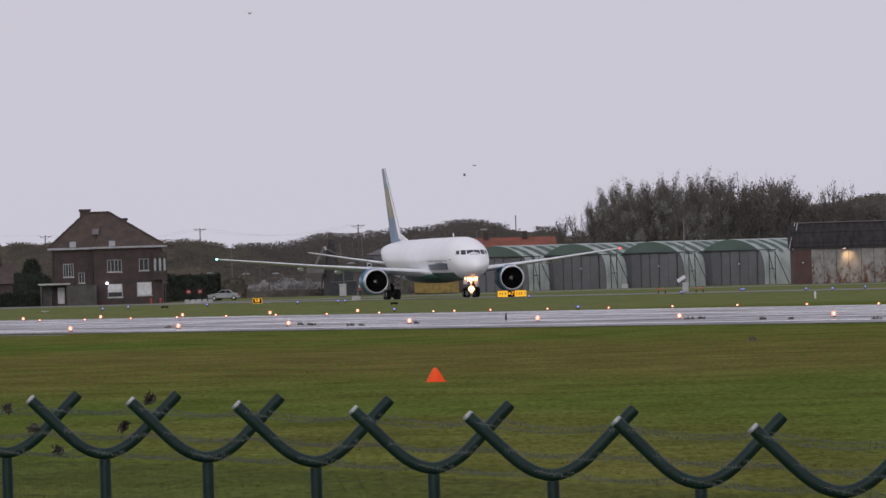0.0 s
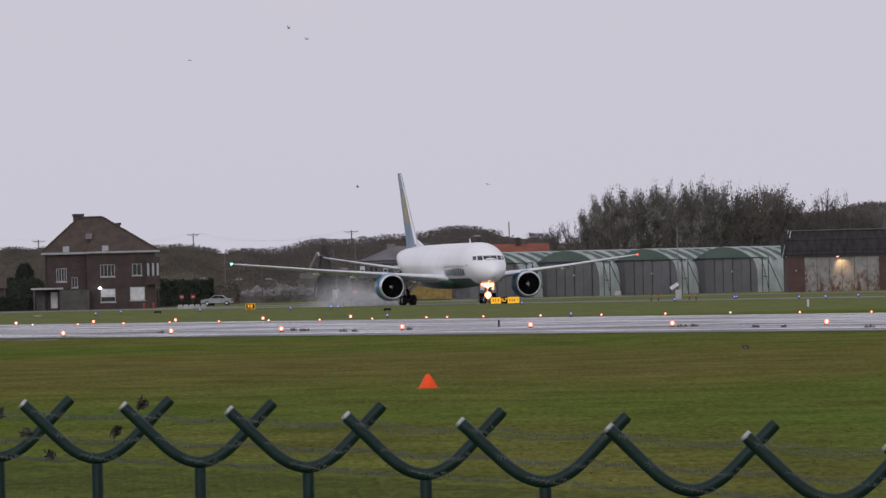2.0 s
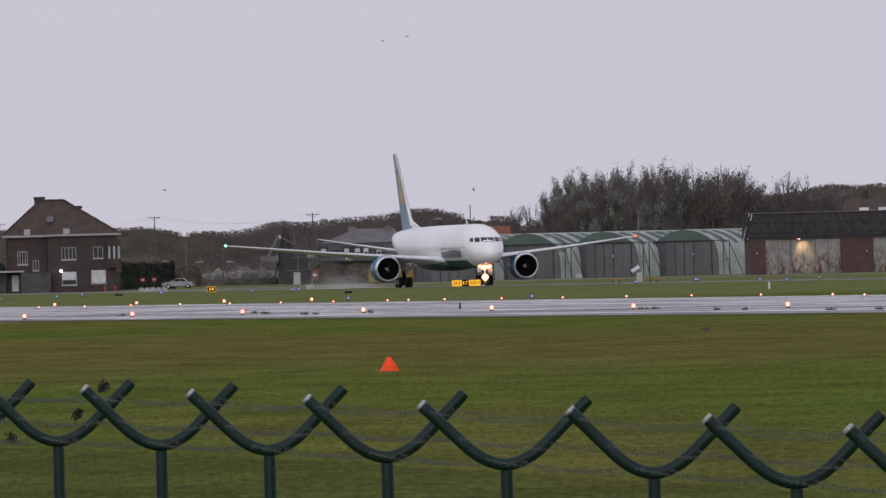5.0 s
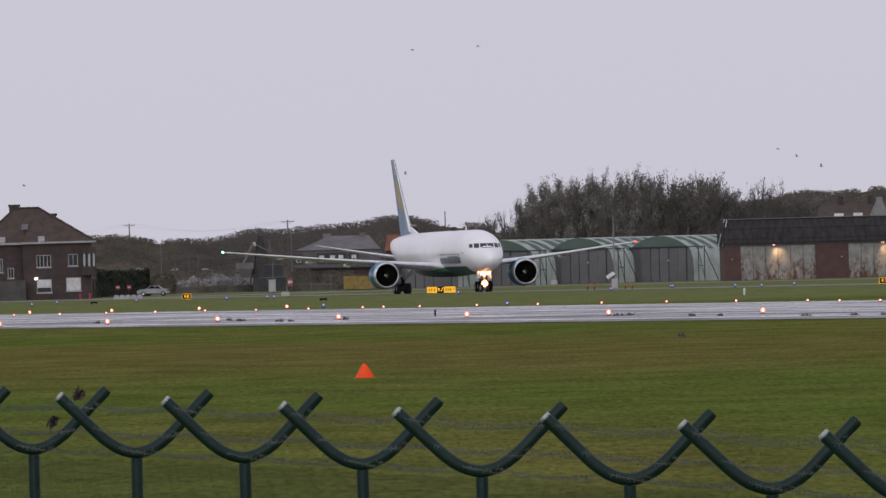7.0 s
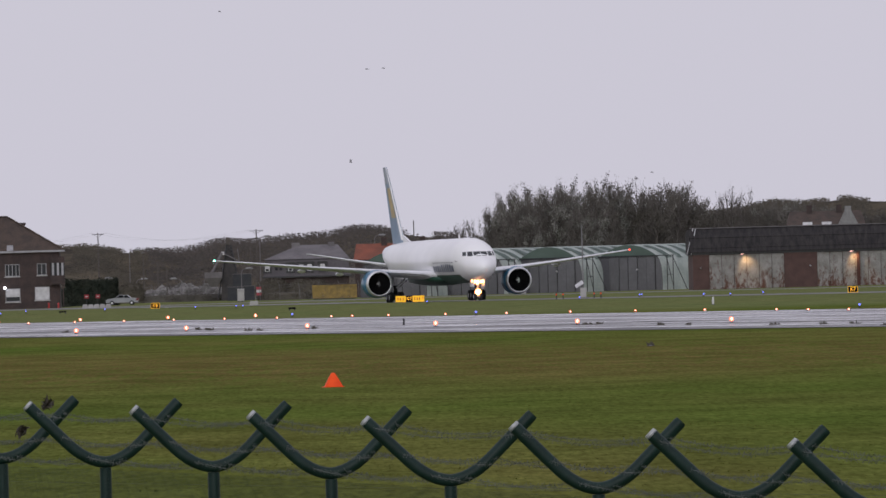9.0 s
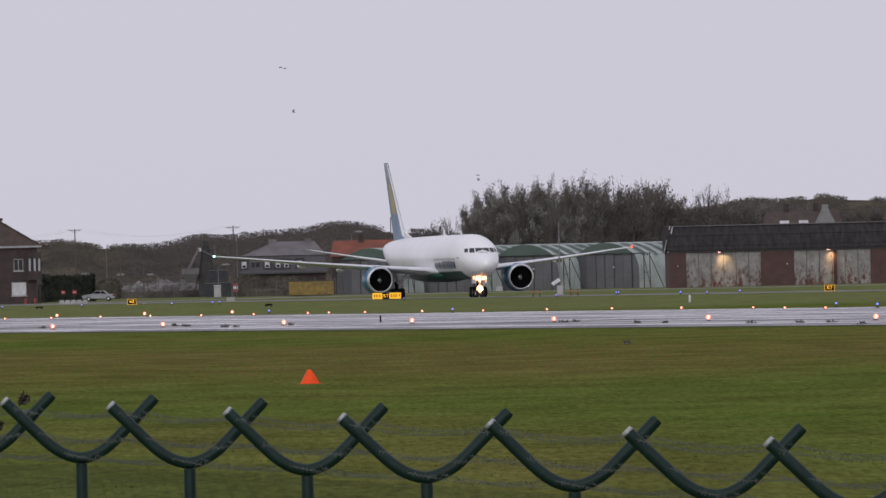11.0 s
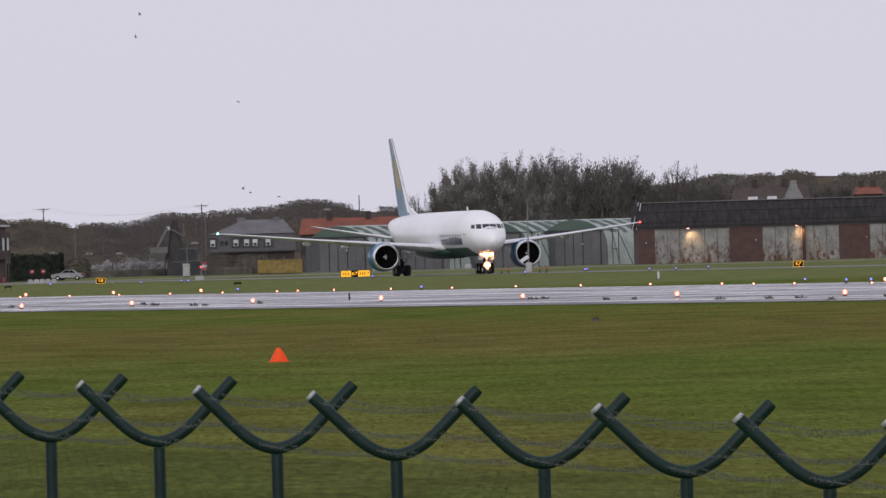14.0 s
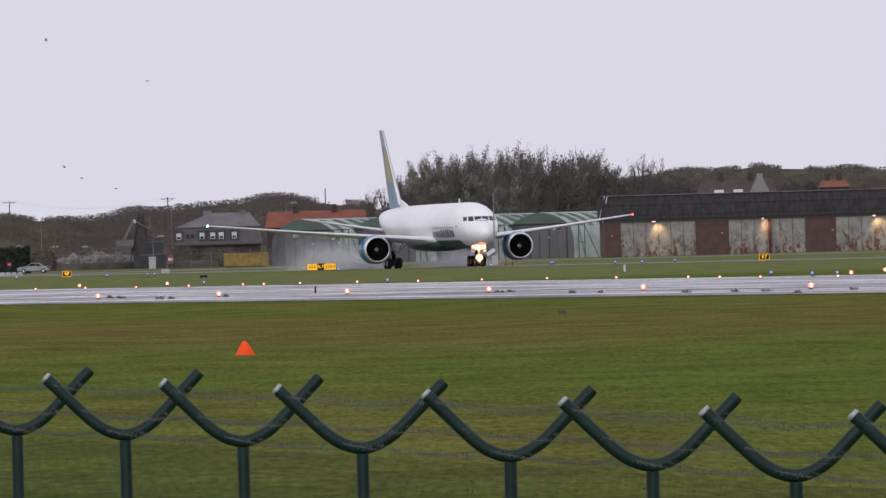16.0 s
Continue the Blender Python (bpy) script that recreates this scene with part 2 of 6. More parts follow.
def rusty_sheet():
    """Greyed white paint, rust in vertical runs, thickest along the foot of the doors where it has worn off."""
    mat = material("rusty_white_sheet", (0.27, 0.265, 0.255), 0.75, second=(0.185, 0.18, 0.17), scale=0.8, detail=6, speck=0.35)
    ns, ls = mat.node_tree.nodes, mat.node_tree.links
    b = ns["Principled BSDF"]
    base = b.inputs["Base Color"].links[0].from_socket
    co, mp, tex, sep = ns.new("ShaderNodeTexCoord"), ns.new("ShaderNodeMapping"), ns.new("ShaderNodeTexNoise"), ns.new("ShaderNodeSeparateXYZ")
    mp.inputs["Scale"].default_value = (1.5, 1.5, 0.75)
    tex.inputs["Scale"].default_value, tex.inputs["Detail"].default_value, tex.inputs["Roughness"].default_value = 1.3, 6, 0.7
    low = ns.new("ShaderNodeMapRange")
    low.inputs["From Min"].default_value, low.inputs["From Max"].default_value = 0.2, 4.2
    low.inputs["To Min"].default_value, low.inputs["To Max"].default_value = 0.09, -0.06
    add, cut = ns.new("ShaderNodeMath"), ns.new("ShaderNodeMapRange")
    cut.inputs["From Min"].default_value, cut.inputs["From Max"].default_value = 0.52, 0.66
    mix = ns.new("ShaderNodeMix")
    mix.data_type = "RGBA"
    mix.inputs["B"].default_value = (0.088, 0.036, 0.022, 1)
    ls.new(co.outputs["Object"], mp.inputs["Vector"])
    ls.new(mp.outputs["Vector"], tex.inputs["Vector"])
    ls.new(co.outputs["Object"], sep.inputs["Vector"])
    ls.new(sep.outputs["Z"], low.inputs["Value"])
    ls.new(tex.outputs["Fac"], add.inputs[0])
    ls.new(low.outputs["Result"], add.inputs[1])
    ls.new(add.outputs["Value"], cut.inputs["Value"])
    ls.new(cut.outputs["Result"], mix.inputs["Factor"])
    ls.new(base, mix.inputs["A"])
    ls.new(mix.outputs["Result"], b.inputs["Base Color"])
    return mat


RUSTY = rusty_sheet()
FENCE = material("green_fence_paint", (0.0045, 0.0185, 0.0150), 0.5, second=(0.0080, 0.026, 0.022), scale=14, detail=60, speck=0.25, bump=0.1, spec=0.25)
WIRE = material("galvanised_wire", (0.12, 0.135, 0.125), 0.6, 0.2, scale=30)
TIP = material("pale_pipe_cap", (0.42, 0.44, 0.45), 0.5, 0.2, scale=40)
ORANGE = material("orange_plastic", (0.95, 0.10, 0.018), 0.6, second=(0.85, 0.08, 0.016), scale=4, spec=0.2)
YELLOW = material("yellow_sheet", (0.30, 0.20, 0.04), 0.6, second=(0.16, 0.11, 0.03), scale=1.6, detail=8, speck=0.3)
SIGN_YELLOW = glow("sign_yellow", (0.95, 0.48, 0.01), 0.42)
SIGN_AMBER = glow("sign_amber", (1.0, 0.45, 0.02), 1.0)
BLACK = material("black_panel", (0.005, 0.005, 0.006), 0.7, scale=3, spec=0.15)
BARK = material("bark", (0.075, 0.066, 0.060), 0.95, second=(0.11, 0.098, 0.09), scale=2)
LEAVES = material("autumn_leaves", (0.096, 0.091, 0.085), 0.9, second=(0.148, 0.136, 0.123), scale=0.25, vary=0.30, spec=0.1)
PALE_LEAVES = material("pale_leaf_backs", (0.26, 0.26, 0.24), 0.9, second=(0.18, 0.18, 0.165), scale=0.4, vary=0.4, spec=0.1)
WOOD = material("leafless_wood", (0.088, 0.081, 0.077), 0.95, second=(0.124, 0.112, 0.103), scale=0.05, vary=0.22, spec=0.0)
SCRUB = material("dune_scrub", (0.080, 0.074, 0.064), 0.95, second=(0.128, 0.115, 0.090), scale=0.05, vary=0.22, spec=0.05)
DUNE = material("dune_grass", (0.058, 0.052, 0.044), 0.95, second=(0.130, 0.112, 0.082), scale=0.035, detail=0.4, speck=0.5, spec=0.0)
HEDGE = material("hedge_leaves", (0.026, 0.034, 0.027), 0.9, second=(0.040, 0.045, 0.035), scale=0.6, vary=0.4, spec=0.1)
RUBBLE = material("rubble", (0.215, 0.210, 0.208), 0.9, second=(0.095, 0.090, 0.086), scale=0.7, vary=0.4, share=(0.4, 0.6))
MUD = material("wet_mud", (0.05, 0.042, 0.03), 0.6, scale=1)
# the lens takes the orange of the lamp's halo, the core its white centre
LAMP_WARM = glow("runway_lamp", (1.0, 0.20, 0.10), 2.0)
LAMP_CORE = glow("runway_lamp_core", (1.0, 0.70, 0.56), 2.4)
LAMP_WHITE = glow("landing_lamp", (1.0, 0.48, 0.21), 9.0)
LAMP_RED = glow("red_lamp", (1.0, 0.08, 0.05), 2.2)
LAMP_GREEN = glow("green_lamp", (0.25, 1.0, 0.75), 5.0)
LAMP_BLUE = glow("blue_lamp", (0.16, 0.20, 1.0), 1.6)
LAMP_HALO = glow("lamp_halo", (1.0, 0.32, 0.09), 2.6)
GALVANISED = material("dull_galvanised", (0.22, 0.22, 0.225), 0.6, second=(0.16, 0.16, 0.165), scale=2, detail=4)

# ---- ground, runway, taxiway ----
SLOPE = -4.5             # the runway and the taxiway run from the far left to the near right


def line(d0, x):
    return d0 + SLOPE * x


def band(name, near, far, x0, x1, z, mat, label, category="runway", tilt=(0.0, 0.0)):
    m = Mesh()
    steps = 40
    xs = [x0 + (x1 - x0) * i / steps for i in range(steps + 1)]
    wob = lambda x, k: 1.5 * noise.noise(Vector((x * 0.35, k, 0)))
    vs = []
    for x in xs:
        vs.append((x, line(near, x) + tilt[0] * x + wob(x, 1), z))
        vs.append((x, line(far, x) + tilt[1] * x + wob(x, 7), z))
    m.add(vs, [(2 * i, 2 * i + 2, 2 * i + 3, 2 * i + 1) for i in range(steps)])
    return tagged(part(name, m, mat), label, category, kind="structure")


ground = Mesh()
gy = [-200, 0, 150, 300, 600, 900, 1300, 1800, 2300, 2800, 3500, 4900]
gx = [-1500, -600, -250, -100, -40, 0, 40, 100, 250, 600, 1500]
ground.add([(x, y, 0) for y in gy for x in gx],
           [(j * 11 + i, j * 11 + i + 1, j * 11 + i + 12, j * 11 + i + 11) for j in range(len(gy) - 1) for i in range(10)])
tagged(part("ground", ground, GRASS), "flat airfield grass, mown green with brownish patches", "grass", kind="structure")

band("runway", 866, 1222, -110, 110, 0.02, ASPHALT, "wet grey asphalt runway reflecting the overcast sky")
band("taxiway", 1900, 1990, -160, 120, 0.02, CONCRETE, "wet pale concrete taxiway", "taxiway")
apron = Mesh().add([(-60, 2085, .012), (-20, 2150, .012), (20, 2260, .012), (60, 2120, .012), (150, 2000, .012), (150, 2050, .012), (60, 2180, .012), (20, 2340, .012), (-60, 2130, .012)],
                   [(0, 1, 7, 8), (1, 2, 7), (2, 3, 6, 7), (3, 4, 5, 6)])
tagged(part("pavement", apron, CONCRETE), "pale wet service road in front of the hangars", "road", kind="structure")


# ---- perimeter fence ----
# bearing, height of the post, reach of the arm to the left and to the right
POSTS = [(-941, 1.982, .344, .342), (-778.5, 1.979, .345, .347), (-607.5, 1.978, .342, .347), (-430, 1.967, .350, .337), (-233, 1.952, .348, .337), (-25.5, 1.929, .343, .340),
         (187.5, 1.906, .355, .354), (440, 1.880, .346, .342), (692, 1.852, .357, .344), (952, 1.820, .352, .342), (1215, 1.807, .352, .342), (1485, 1.797, .352, .342)]


def fence():
    fence_thing = thing("security_fence", pose(0, 0, 0), "dark green steel security fence with curved arms and barbed wire", "fence")
    feet = []
    for a, top, left, right in POSTS:
        d = FAR / (402.6 + 0.0476 * a)
        feet.append((a * d / FAR, d, top))
    rng = random.Random(4)
    arms = []
    for k, (x, y, top) in enumerate(feet):
        m = pose(x, y, 0, rng.uniform(-.4, .4), rng.uniform(-.4, .4), 4)
        post = part("post", Mesh().tube([(0, 0, 0), (0, 0, top - 0.01)], 0.0268, 14), FENCE, fence_thing, at=m)
        top += 0.015
        path, (left, right), h = [], POSTS[k][2:], 0.266
        for i in range(25):
            u = -1 + i / 12
            au = abs(u)
            z = h * (0.93 * (au ** 2 / 0.5 if au < 0.5 else 0.5 + (au - 0.5) * 2.0) / 1.5 + 0.07 * au)
            path.append((u * (left if u < 0 else right), 0.02 * (1 if u < 0 else -1) * au, top + z))
        arm = part("arm", Mesh().tube(path, 0.0272, 14), FENCE, fence_thing, at=m)
        # left caps pale, right caps in the fence colour
        for end, before, mat in ((path[0], path[1], TIP), (path[-1], path[-2], FENCE)):
            e, b = Vector(end), Vector(before)
            part("cap", Mesh().tube([e - (e - b).normalized() * 0.004, e + (e - b).normalized() * 0.012], [0.0276, 0.024], 14), mat, arm)
        arms.append([m @ Vector(p) for p in path])
    # welded mesh panels below, barbed strands between the arms above
    for k in range(len(feet) - 1):
        (x0, y0, t0), (x1, y1, t1) = feet[k], feet[k + 1]
        a, b = Vector((x0, y0, 0)), Vector((x1, y1, 0))
        net = Mesh()
        n = max(8, int((b - a).length / 0.016))
        for i in range(1, n):
            p = a.lerp(b, i / n)
            top = t0 + (t1 - t0) * i / n
            net.tube([(p.x, p.y, 0.05), (p.x, p.y, top - 0.02)], 0.00065, 3, False)
        for j in range(20):
            z = 0.08 + j * 0.095
            net.tube([(a.x, a.y, z), (b.x, b.y, z)], 0.0006, 3, False)
        part("mesh_panel", net, FENCE, fence_thing, "dark green welded wire mesh")
        for i in (1, 5, 9, 14, 18, 22):
            p, q = arms[k][i], arms[k + 1][i]
            wire = Mesh()
            steps = 16
            sag = [p.lerp(q, s / steps) - Vector((0, 0, 0.03 * math.sin(math.pi * s / steps))) for s in range(steps + 1)]
            wire.tube(sag, 0.0009, 4, False)
            for s in range(1, 70):
                c = p.lerp(q, (s + rng.uniform(-.3, .3)) / 70) - Vector((0, 0, 0.03 * math.sin(math.pi * s / 70)))
                for _ in range(2):
                    dv = Vector((rng.uniform(-.6, .6), rng.uniform(-1, 1), rng.uniform(-1, 1))).normalized() * rng.uniform(.008, .018)
                    wire.tube([c - dv, c + dv], 0.0008, 3, False)
            part("barbed_strand", wire, WIRE, fence_thing, "thin barbed wire strand")


fence()


# ---- aircraft ----
FIN_PALE = material("fin_pale_grey", (0.36, 0.40, 0.46), 0.4, second=(0.30, 0.34, 0.40), scale=0.6)
COCKPIT = material("cockpit_glass", (0.050, 0.052, 0.060), 0.2, second=(0.035, 0.037, 0.043), scale=2)
NAME_GREY = material("lettering_grey", (0.20, 0.21, 0.26), 0.4, scale=1)
NAME_BLUE = material("lettering_blue", (0.05, 0.075, 0.14), 0.4, scale=1)
def fus_section(s):
    """Half width, top and bottom of the fuselage, s metres behind the nose."""
    keys = [(0, 0.02, 3.62, 3.58), (0.15, 0.42, 4.0, 3.2), (0.5, 0.80, 4.36, 2.9), (1.2, 1.26, 4.76, 2.6), (2.0, 1.62, 5.04, 2.42), (2.9, 1.92, 5.74, 2.28), (3.8, 2.12, 6.28, 2.18), (5.0, 2.32, 6.70, 2.08), (6.5, 2.46, 6.93, 2.02),
            (8.5, 2.515, 6.96, 2.0), (30, 2.515, 6.88, 1.95), (36, 2.515, 6.82, 1.95), (40, 2.45, 6.78, 2.2), (44, 2.15, 6.70, 2.9), (48, 1.62, 6.55, 3.8), (51, 1.05, 6.35, 4.6), (53.5, 0.45, 6.05, 5.25), (54.2, 0.15, 5.85, 5.55)]
    for k0, k1 in zip(keys, keys[1:]):
        if s <= k1[0]:
            u = (s - k0[0]) / (k1[0] - k0[0])
            return [p + (q - p) * u for p, q in zip(k0[1:], k1[1:])]
    return list(keys[-1][1:])


NOSE = 27.0   # nose ahead of the main gear


def skin(s, ang, off=0.0):
    """A point of the fuselage's skin; ang from the top, growing to starboard."""
    w, t, b = fus_section(s)
    c, r = (t + b) / 2, (t - b) / 2
    return Vector((NOSE - s, -(w + off) * math.sin(ang), c + (r + off) * math.cos(ang)))


def patch(s0, s1, a0, a1, off=0.012, ns=6, na=6, skew=0.0):
    m = Mesh()
    vs = [skin(s0 + (s1 - s0) * i / ns + skew * j / na, radians(a0 + (a1 - a0) * j / na), off) for i in range(ns + 1) for j in range(na + 1)]
    fs = [(i * (na + 1) + j, i * (na + 1) + j + 1, (i + 1) * (na + 1) + j + 1, (i + 1) * (na + 1) + j) for i in range(ns) for j in range(na)]
    return m.add(vs, fs, True)


def pane(y0, y1, z0, z1, sgn, lean=0.0, off=0.02):
    """A pane on the nose, bounded in y and z."""
    m, vs, n = Mesh(), [], 6
    for i in range(n + 1):
        for j in range(n + 1):
            z = z0 + (z1 - z0) * j / n
            y = y0 + (y1 - y0) * i / n + lean * j / n
            s = 0.2
            while s < 9:
                w, t, b = fus_section(s)
                if ((y / (w + off)) ** 2 + ((z - (t + b) / 2) / ((t - b) / 2 + off)) ** 2) <= 1:
                    break
                s += 0.02
            vs.append((NOSE - s + off, -sgn * y, z))
    return m.add(vs, [(i * (n + 1) + j, i * (n + 1) + j + 1, (i + 1) * (n + 1) + j + 1, (i + 1) * (n + 1) + j) for i in range(n) for j in range(n)], True)


def airfoil(x, y, z, chord, thick, n=14, twist=0.0):
    """A closed section: leading edge at x, running aft (towards -x)."""
    pts = []
    for i in range(n):
        a = 2 * math.pi * i / n
        u = (1 - math.cos(a)) / 2
        t = thick * chord * 2.2 * (0.2969 * math.sqrt(u) - 0.126 * u - 0.3516 * u * u + 0.2843 * u ** 3 - 0.1036 * u ** 4) / 0.55
        pts.append(Vector((x - u * chord, y, z + (t if a < math.pi else -t * 0.8) - twist * u)))
    return pts


def wheel_mesh(radius, width):
    p = [(-width / 2, radius * 0.45), (-width / 2, radius * 0.8), (-width * 0.4, radius * 0.95), (-width * 0.2, radius), (width * 0.2, radius), (width * 0.4, radius * 0.95), (width / 2, radius * 0.8), (width / 2, radius * 0.45)]
    rot = Matrix.Rotation(radians(90), 4, "Z")
    tyre = Mesh().revolve(p, 28, rot)
    q = [(-width * 0.46, 0.02), (-width * 0.46, radius * 0.2), (-width * 0.36, radius * 0.25), (-width * 0.36, radius * 0.42), (-width * 0.5, radius * 0.46), (width * 0.5, radius * 0.46), (width * 0.36, radius * 0.42), (width * 0.36, radius * 0.25), (width * 0.46, radius * 0.2), (width * 0.46, 0.02)]
    rim = Mesh().revolve(q, 20, rot)
    return tyre, rim


WHEELS = []


def wheel(parent, x, y, radius, width):
    w = part("wheel", wheel_mesh(radius, width)[0], RUBBER, parent, "black rubber tyre", at=pose(x, y, radius))
    part("rim", wheel_mesh(radius, width)[1], GREY_PAINT, w)
    WHEELS.append((w, x, y, radius))
    return w


def aircraft():
    jet = thing("airliner", pose(0, 1947, 0), "white twin-engine jet airliner with green belly and blue fin, taxiing", "aircraft")
    rings = []
    for s in (0, .05, .15, .3, .5, .8, 1.2, 1.7, 2.2, 2.7, 3.2, 3.7, 4.2, 5, 6, 7, 8, 10, 16, 22, 28, 36, 38, 40, 42, 44, 46, 48, 50, 51, 52.5, 53.5, 54.2):
        rings.append([skin(s, 2 * math.pi * i / 40) for i in range(40)])
    part("fuselage", Mesh().loft(rings), WHITE, jet)
    part("belly_paint", patch(5.0, 33, 129, 231, 0.012, 20, 16), BELLY, jet, "dark green belly paint")
    # wing box fairing
    rings = []
    for s, w, lo, hi in ((15.5, 1.2, 2.3, 2.6), (17.5, 2.4, 1.85, 3.4), (21, 2.85, 1.75, 3.7), (28, 2.85, 1.75, 3.7), (31.5, 2.3, 1.9, 3.3), (34, 1.0, 2.2, 2.6)):
        rings.append([Vector((NOSE - s, w * math.cos(t), (lo + hi) / 2 + (hi - lo) / 2 * math.sin(t))) for t in (2 * math.pi * i / 20 for i in range(20))])
    part("wing_fairing", Mesh().loft(rings), BELLY, jet, "green wing root fairing")
    # cockpit panes
    for sgn in (1, -1):
        for y0, y1, z0, z1, lean in ((0.06, 0.78, 4.92, 5.42, -.04), (0.90, 1.40, 4.92, 5.42, -.08), (1.53, 1.82, 4.96, 5.38, -.10)):
            part("cockpit_pane", pane(y0, y1, z0, z1, sgn, lean), COCKPIT, jet, "dark cockpit window")
        for s in (5.4, 14.2, 24.6, 33.5):
            part("door", patch(s, s + 1.05, sgn * 62, sgn * 103, 0.014, 3, 8), WHITE, jet)
        # dark bars where the airline's name stands
        for b0, b1 in ((0, .8), (1.0, 1.7), (1.95, 2.7), (2.95, 3.6), (3.9, 4.5), (4.8, 5.6), (5.9, 6.5), (6.8, 7.6), (7.85, 8.6), (8.85, 9.6)):
            s, w = 5.9 + b0 * 1.08, (b1 - b0) * 1.0
            part("name_bar", patch(s, s + w * .8, sgn * 93.0, sgn * 96.5, 0.016, 2, 3, 0.05), NAME_GREY, jet, "small grey lettering bar")
            tall = 2.5 * math.sin(b0 * 7)
            part("name_bar", patch(s, s + w, sgn * (101.0 - tall), sgn * (119.5 + tall * .3), 0.016, 2, 3, 0.35), NAME_BLUE, jet, "dark blue lettering bar")
        part("vent_line", patch(4.3, 5.0, sgn * 88, sgn * 90, 0.014, 2, 1), DARK, jet)
    # wings: stations of (y, leading edge x, z, chord, thickness)
    for sgn in (1, -1):
        st = [(1.8, 10.5, 2.95, 11.0, .13), (3.0, 9.6, 3.05, 9.8, .125), (7.9, 6.1, 3.55, 6.7, .115), (14, 1.3, 4.15, 4.8, .10), (20, -3.4, 4.80, 3.2, .10), (23.0, -5.8, 5.12, 2.2, .10), (23.75, -6.7, 5.2, 1.2, .09)]
        part("wing", Mesh().loft([airfoil(x, sgn * y, z, c, t, 18, 0.35 * (1 - y / 26)) for y, x, z, c, t in st]), GREY_PAINT, jet, "pale grey swept wing")
        part("slat", Mesh().loft([airfoil(x + 0.12, sgn * y, z - 0.02, c * 0.14, t * 2.4, 12) for y, x, z, c, t in st[1:-1]]), ALUMINIUM, jet, "polished metal leading edge")
        for y, x, z in ((6.0, 0.2, 2.75), (10.5, -1.6, 3.35), (14.5, -3.2, 3.8)):
            part("flap_fairing", Mesh().revolve([(1.9, 0.02), (1.2, 0.2), (0, 0.26), (-1.6, 0.18), (-2.6, 0.02)], 12, pose(x, sgn * y, z)), GREY_PAINT, jet)
        part("wing_tip_light", Mesh().revolve([(0.20, 0.01), (0.13, 0.10), (-0.1, 0.125), (-0.22, 0.01)], 12, pose(-6.75, sgn * 23.72, 5.2)), LAMP_GREEN if sgn < 0 else LAMP_RED, jet, "glowing navigation light")
        # tailplane
        st = [(0.9, -18.6, 4.1, 5.6, .10), (5, -21.6, 4.85, 3.9, .09), (9.1, -24.6, 5.65, 2.0, .09), (9.35, -25.1, 5.7, 1.2, .08)]
        part("tailplane", Mesh().loft([airfoil(x, sgn * y, z, c, t, 14) for y, x, z, c, t in st]), GREY_PAINT, jet, "pale grey tailplane")
        # engine
        em = pose(7.7, sgn * 7.92, 2.14) @ Matrix.Diagonal((1, 1.10, 1.10, 1))
        nac = part("nacelle", Mesh().revolve([(-0.05, 1.16), (-0.35, 1.36), (-1.2, 1.44), (-2.6, 1.40), (-3.9, 1.18), (-4.6, 0.95), (-4.5, 0.90), (-3.5, 0.95)], 40, em), NAVY, jet, "blue engine nacelle")
        part("inlet_lip", Mesh().revolve([(-0.40, 1.37), (-0.12, 1.28), (0.0, 1.20), (-0.03, 1.14), (-0.10, 1.12)], 40, em), ALUMINIUM, nac, "polished metal inlet lip")
        part("inlet_duct", Mesh().revolve([(-0.10, 1.12), (-0.3, 1.08), (-1.2, 1.10), (-1.25, 0.3)], 40, em), BLACK, nac)
        for i in range(24):
            t0 = 2 * math.pi * i / 24
            pts = [em @ Vector((-1.0 - dx, r * math.cos(t0 + da), r * math.sin(t0 + da))) for r, dx, da in ((0.3, 0, 0), (1.05, 0.0, 0.10), (1.05, 0.15, 0.30), (0.3, 0.15, 0.22))]
            part("fan_blade", Mesh().add(pts + [p + Vector((.02, 0, 0)) for p in pts], [(0, 1, 2, 3), (7, 6, 5, 4), (0, 4, 5, 1), (1, 5, 6, 2), (2, 6, 7, 3), (3, 7, 4, 0)]), BLACK, nac)
        part("spinner", Mesh().revolve([(-0.80, 0.01), (-0.88, 0.05), (-0.98, 0.09), (-1.1, 0.12)], 20, em), GREY_PAINT, nac)
        part("exhaust_cone", Mesh().revolve([(-4.4, 0.75), (-5.3, 0.5), (-6.1, 0.05)], 20, em), DARK, nac)
        part("pylon", Mesh().prism([(6.9, 3.3), (6.1, 3.75), (2.2, 3.6), (2.2, 3.0), (5.5, 3.1)], sgn * 7.92 - 0.18, sgn * 7.92 + 0.18), WHITE, jet)
        # main gear
        leg = part("main_gear", Mesh().tube([(0.0, 0, 0.75), (0.0, sgn * 0.2, 3.2)], 0.17, 12).tube([(0, 0, 1.5), (1.8, -sgn * 0.9, 2.7)], 0.09, 8).tube([(0, 0, 1.3), (-.4, -sgn * 1.6, 2.6)], 0.08, 8)
                   .tube([(-0.75, 0, 0.58), (0.75, 0, 0.58)], 0.13, 10).tube([(0.71, -.55, .58), (0.71, .55, .58)], .09, 8).tube([(-0.71, -.55, .58), (-0.71, .55, .58)], .09, 8), GREY_PAINT, jet, "grey landing gear leg", at=pose(0, sgn * 4.65, 0))
        part("brake_pack", Mesh().revolve([(-.62, .05), (-.62, .30), (.62, .30), (.62, .05)], 14, pose(0.71, 0, .58, 0, 0, 90)).revolve([(-.62, .05), (-.62, .30), (.62, .30), (.62, .05)], 14, pose(-0.71, 0, .58, 0, 0, 90)), DARK, leg, "dark brake packs between the wheels")
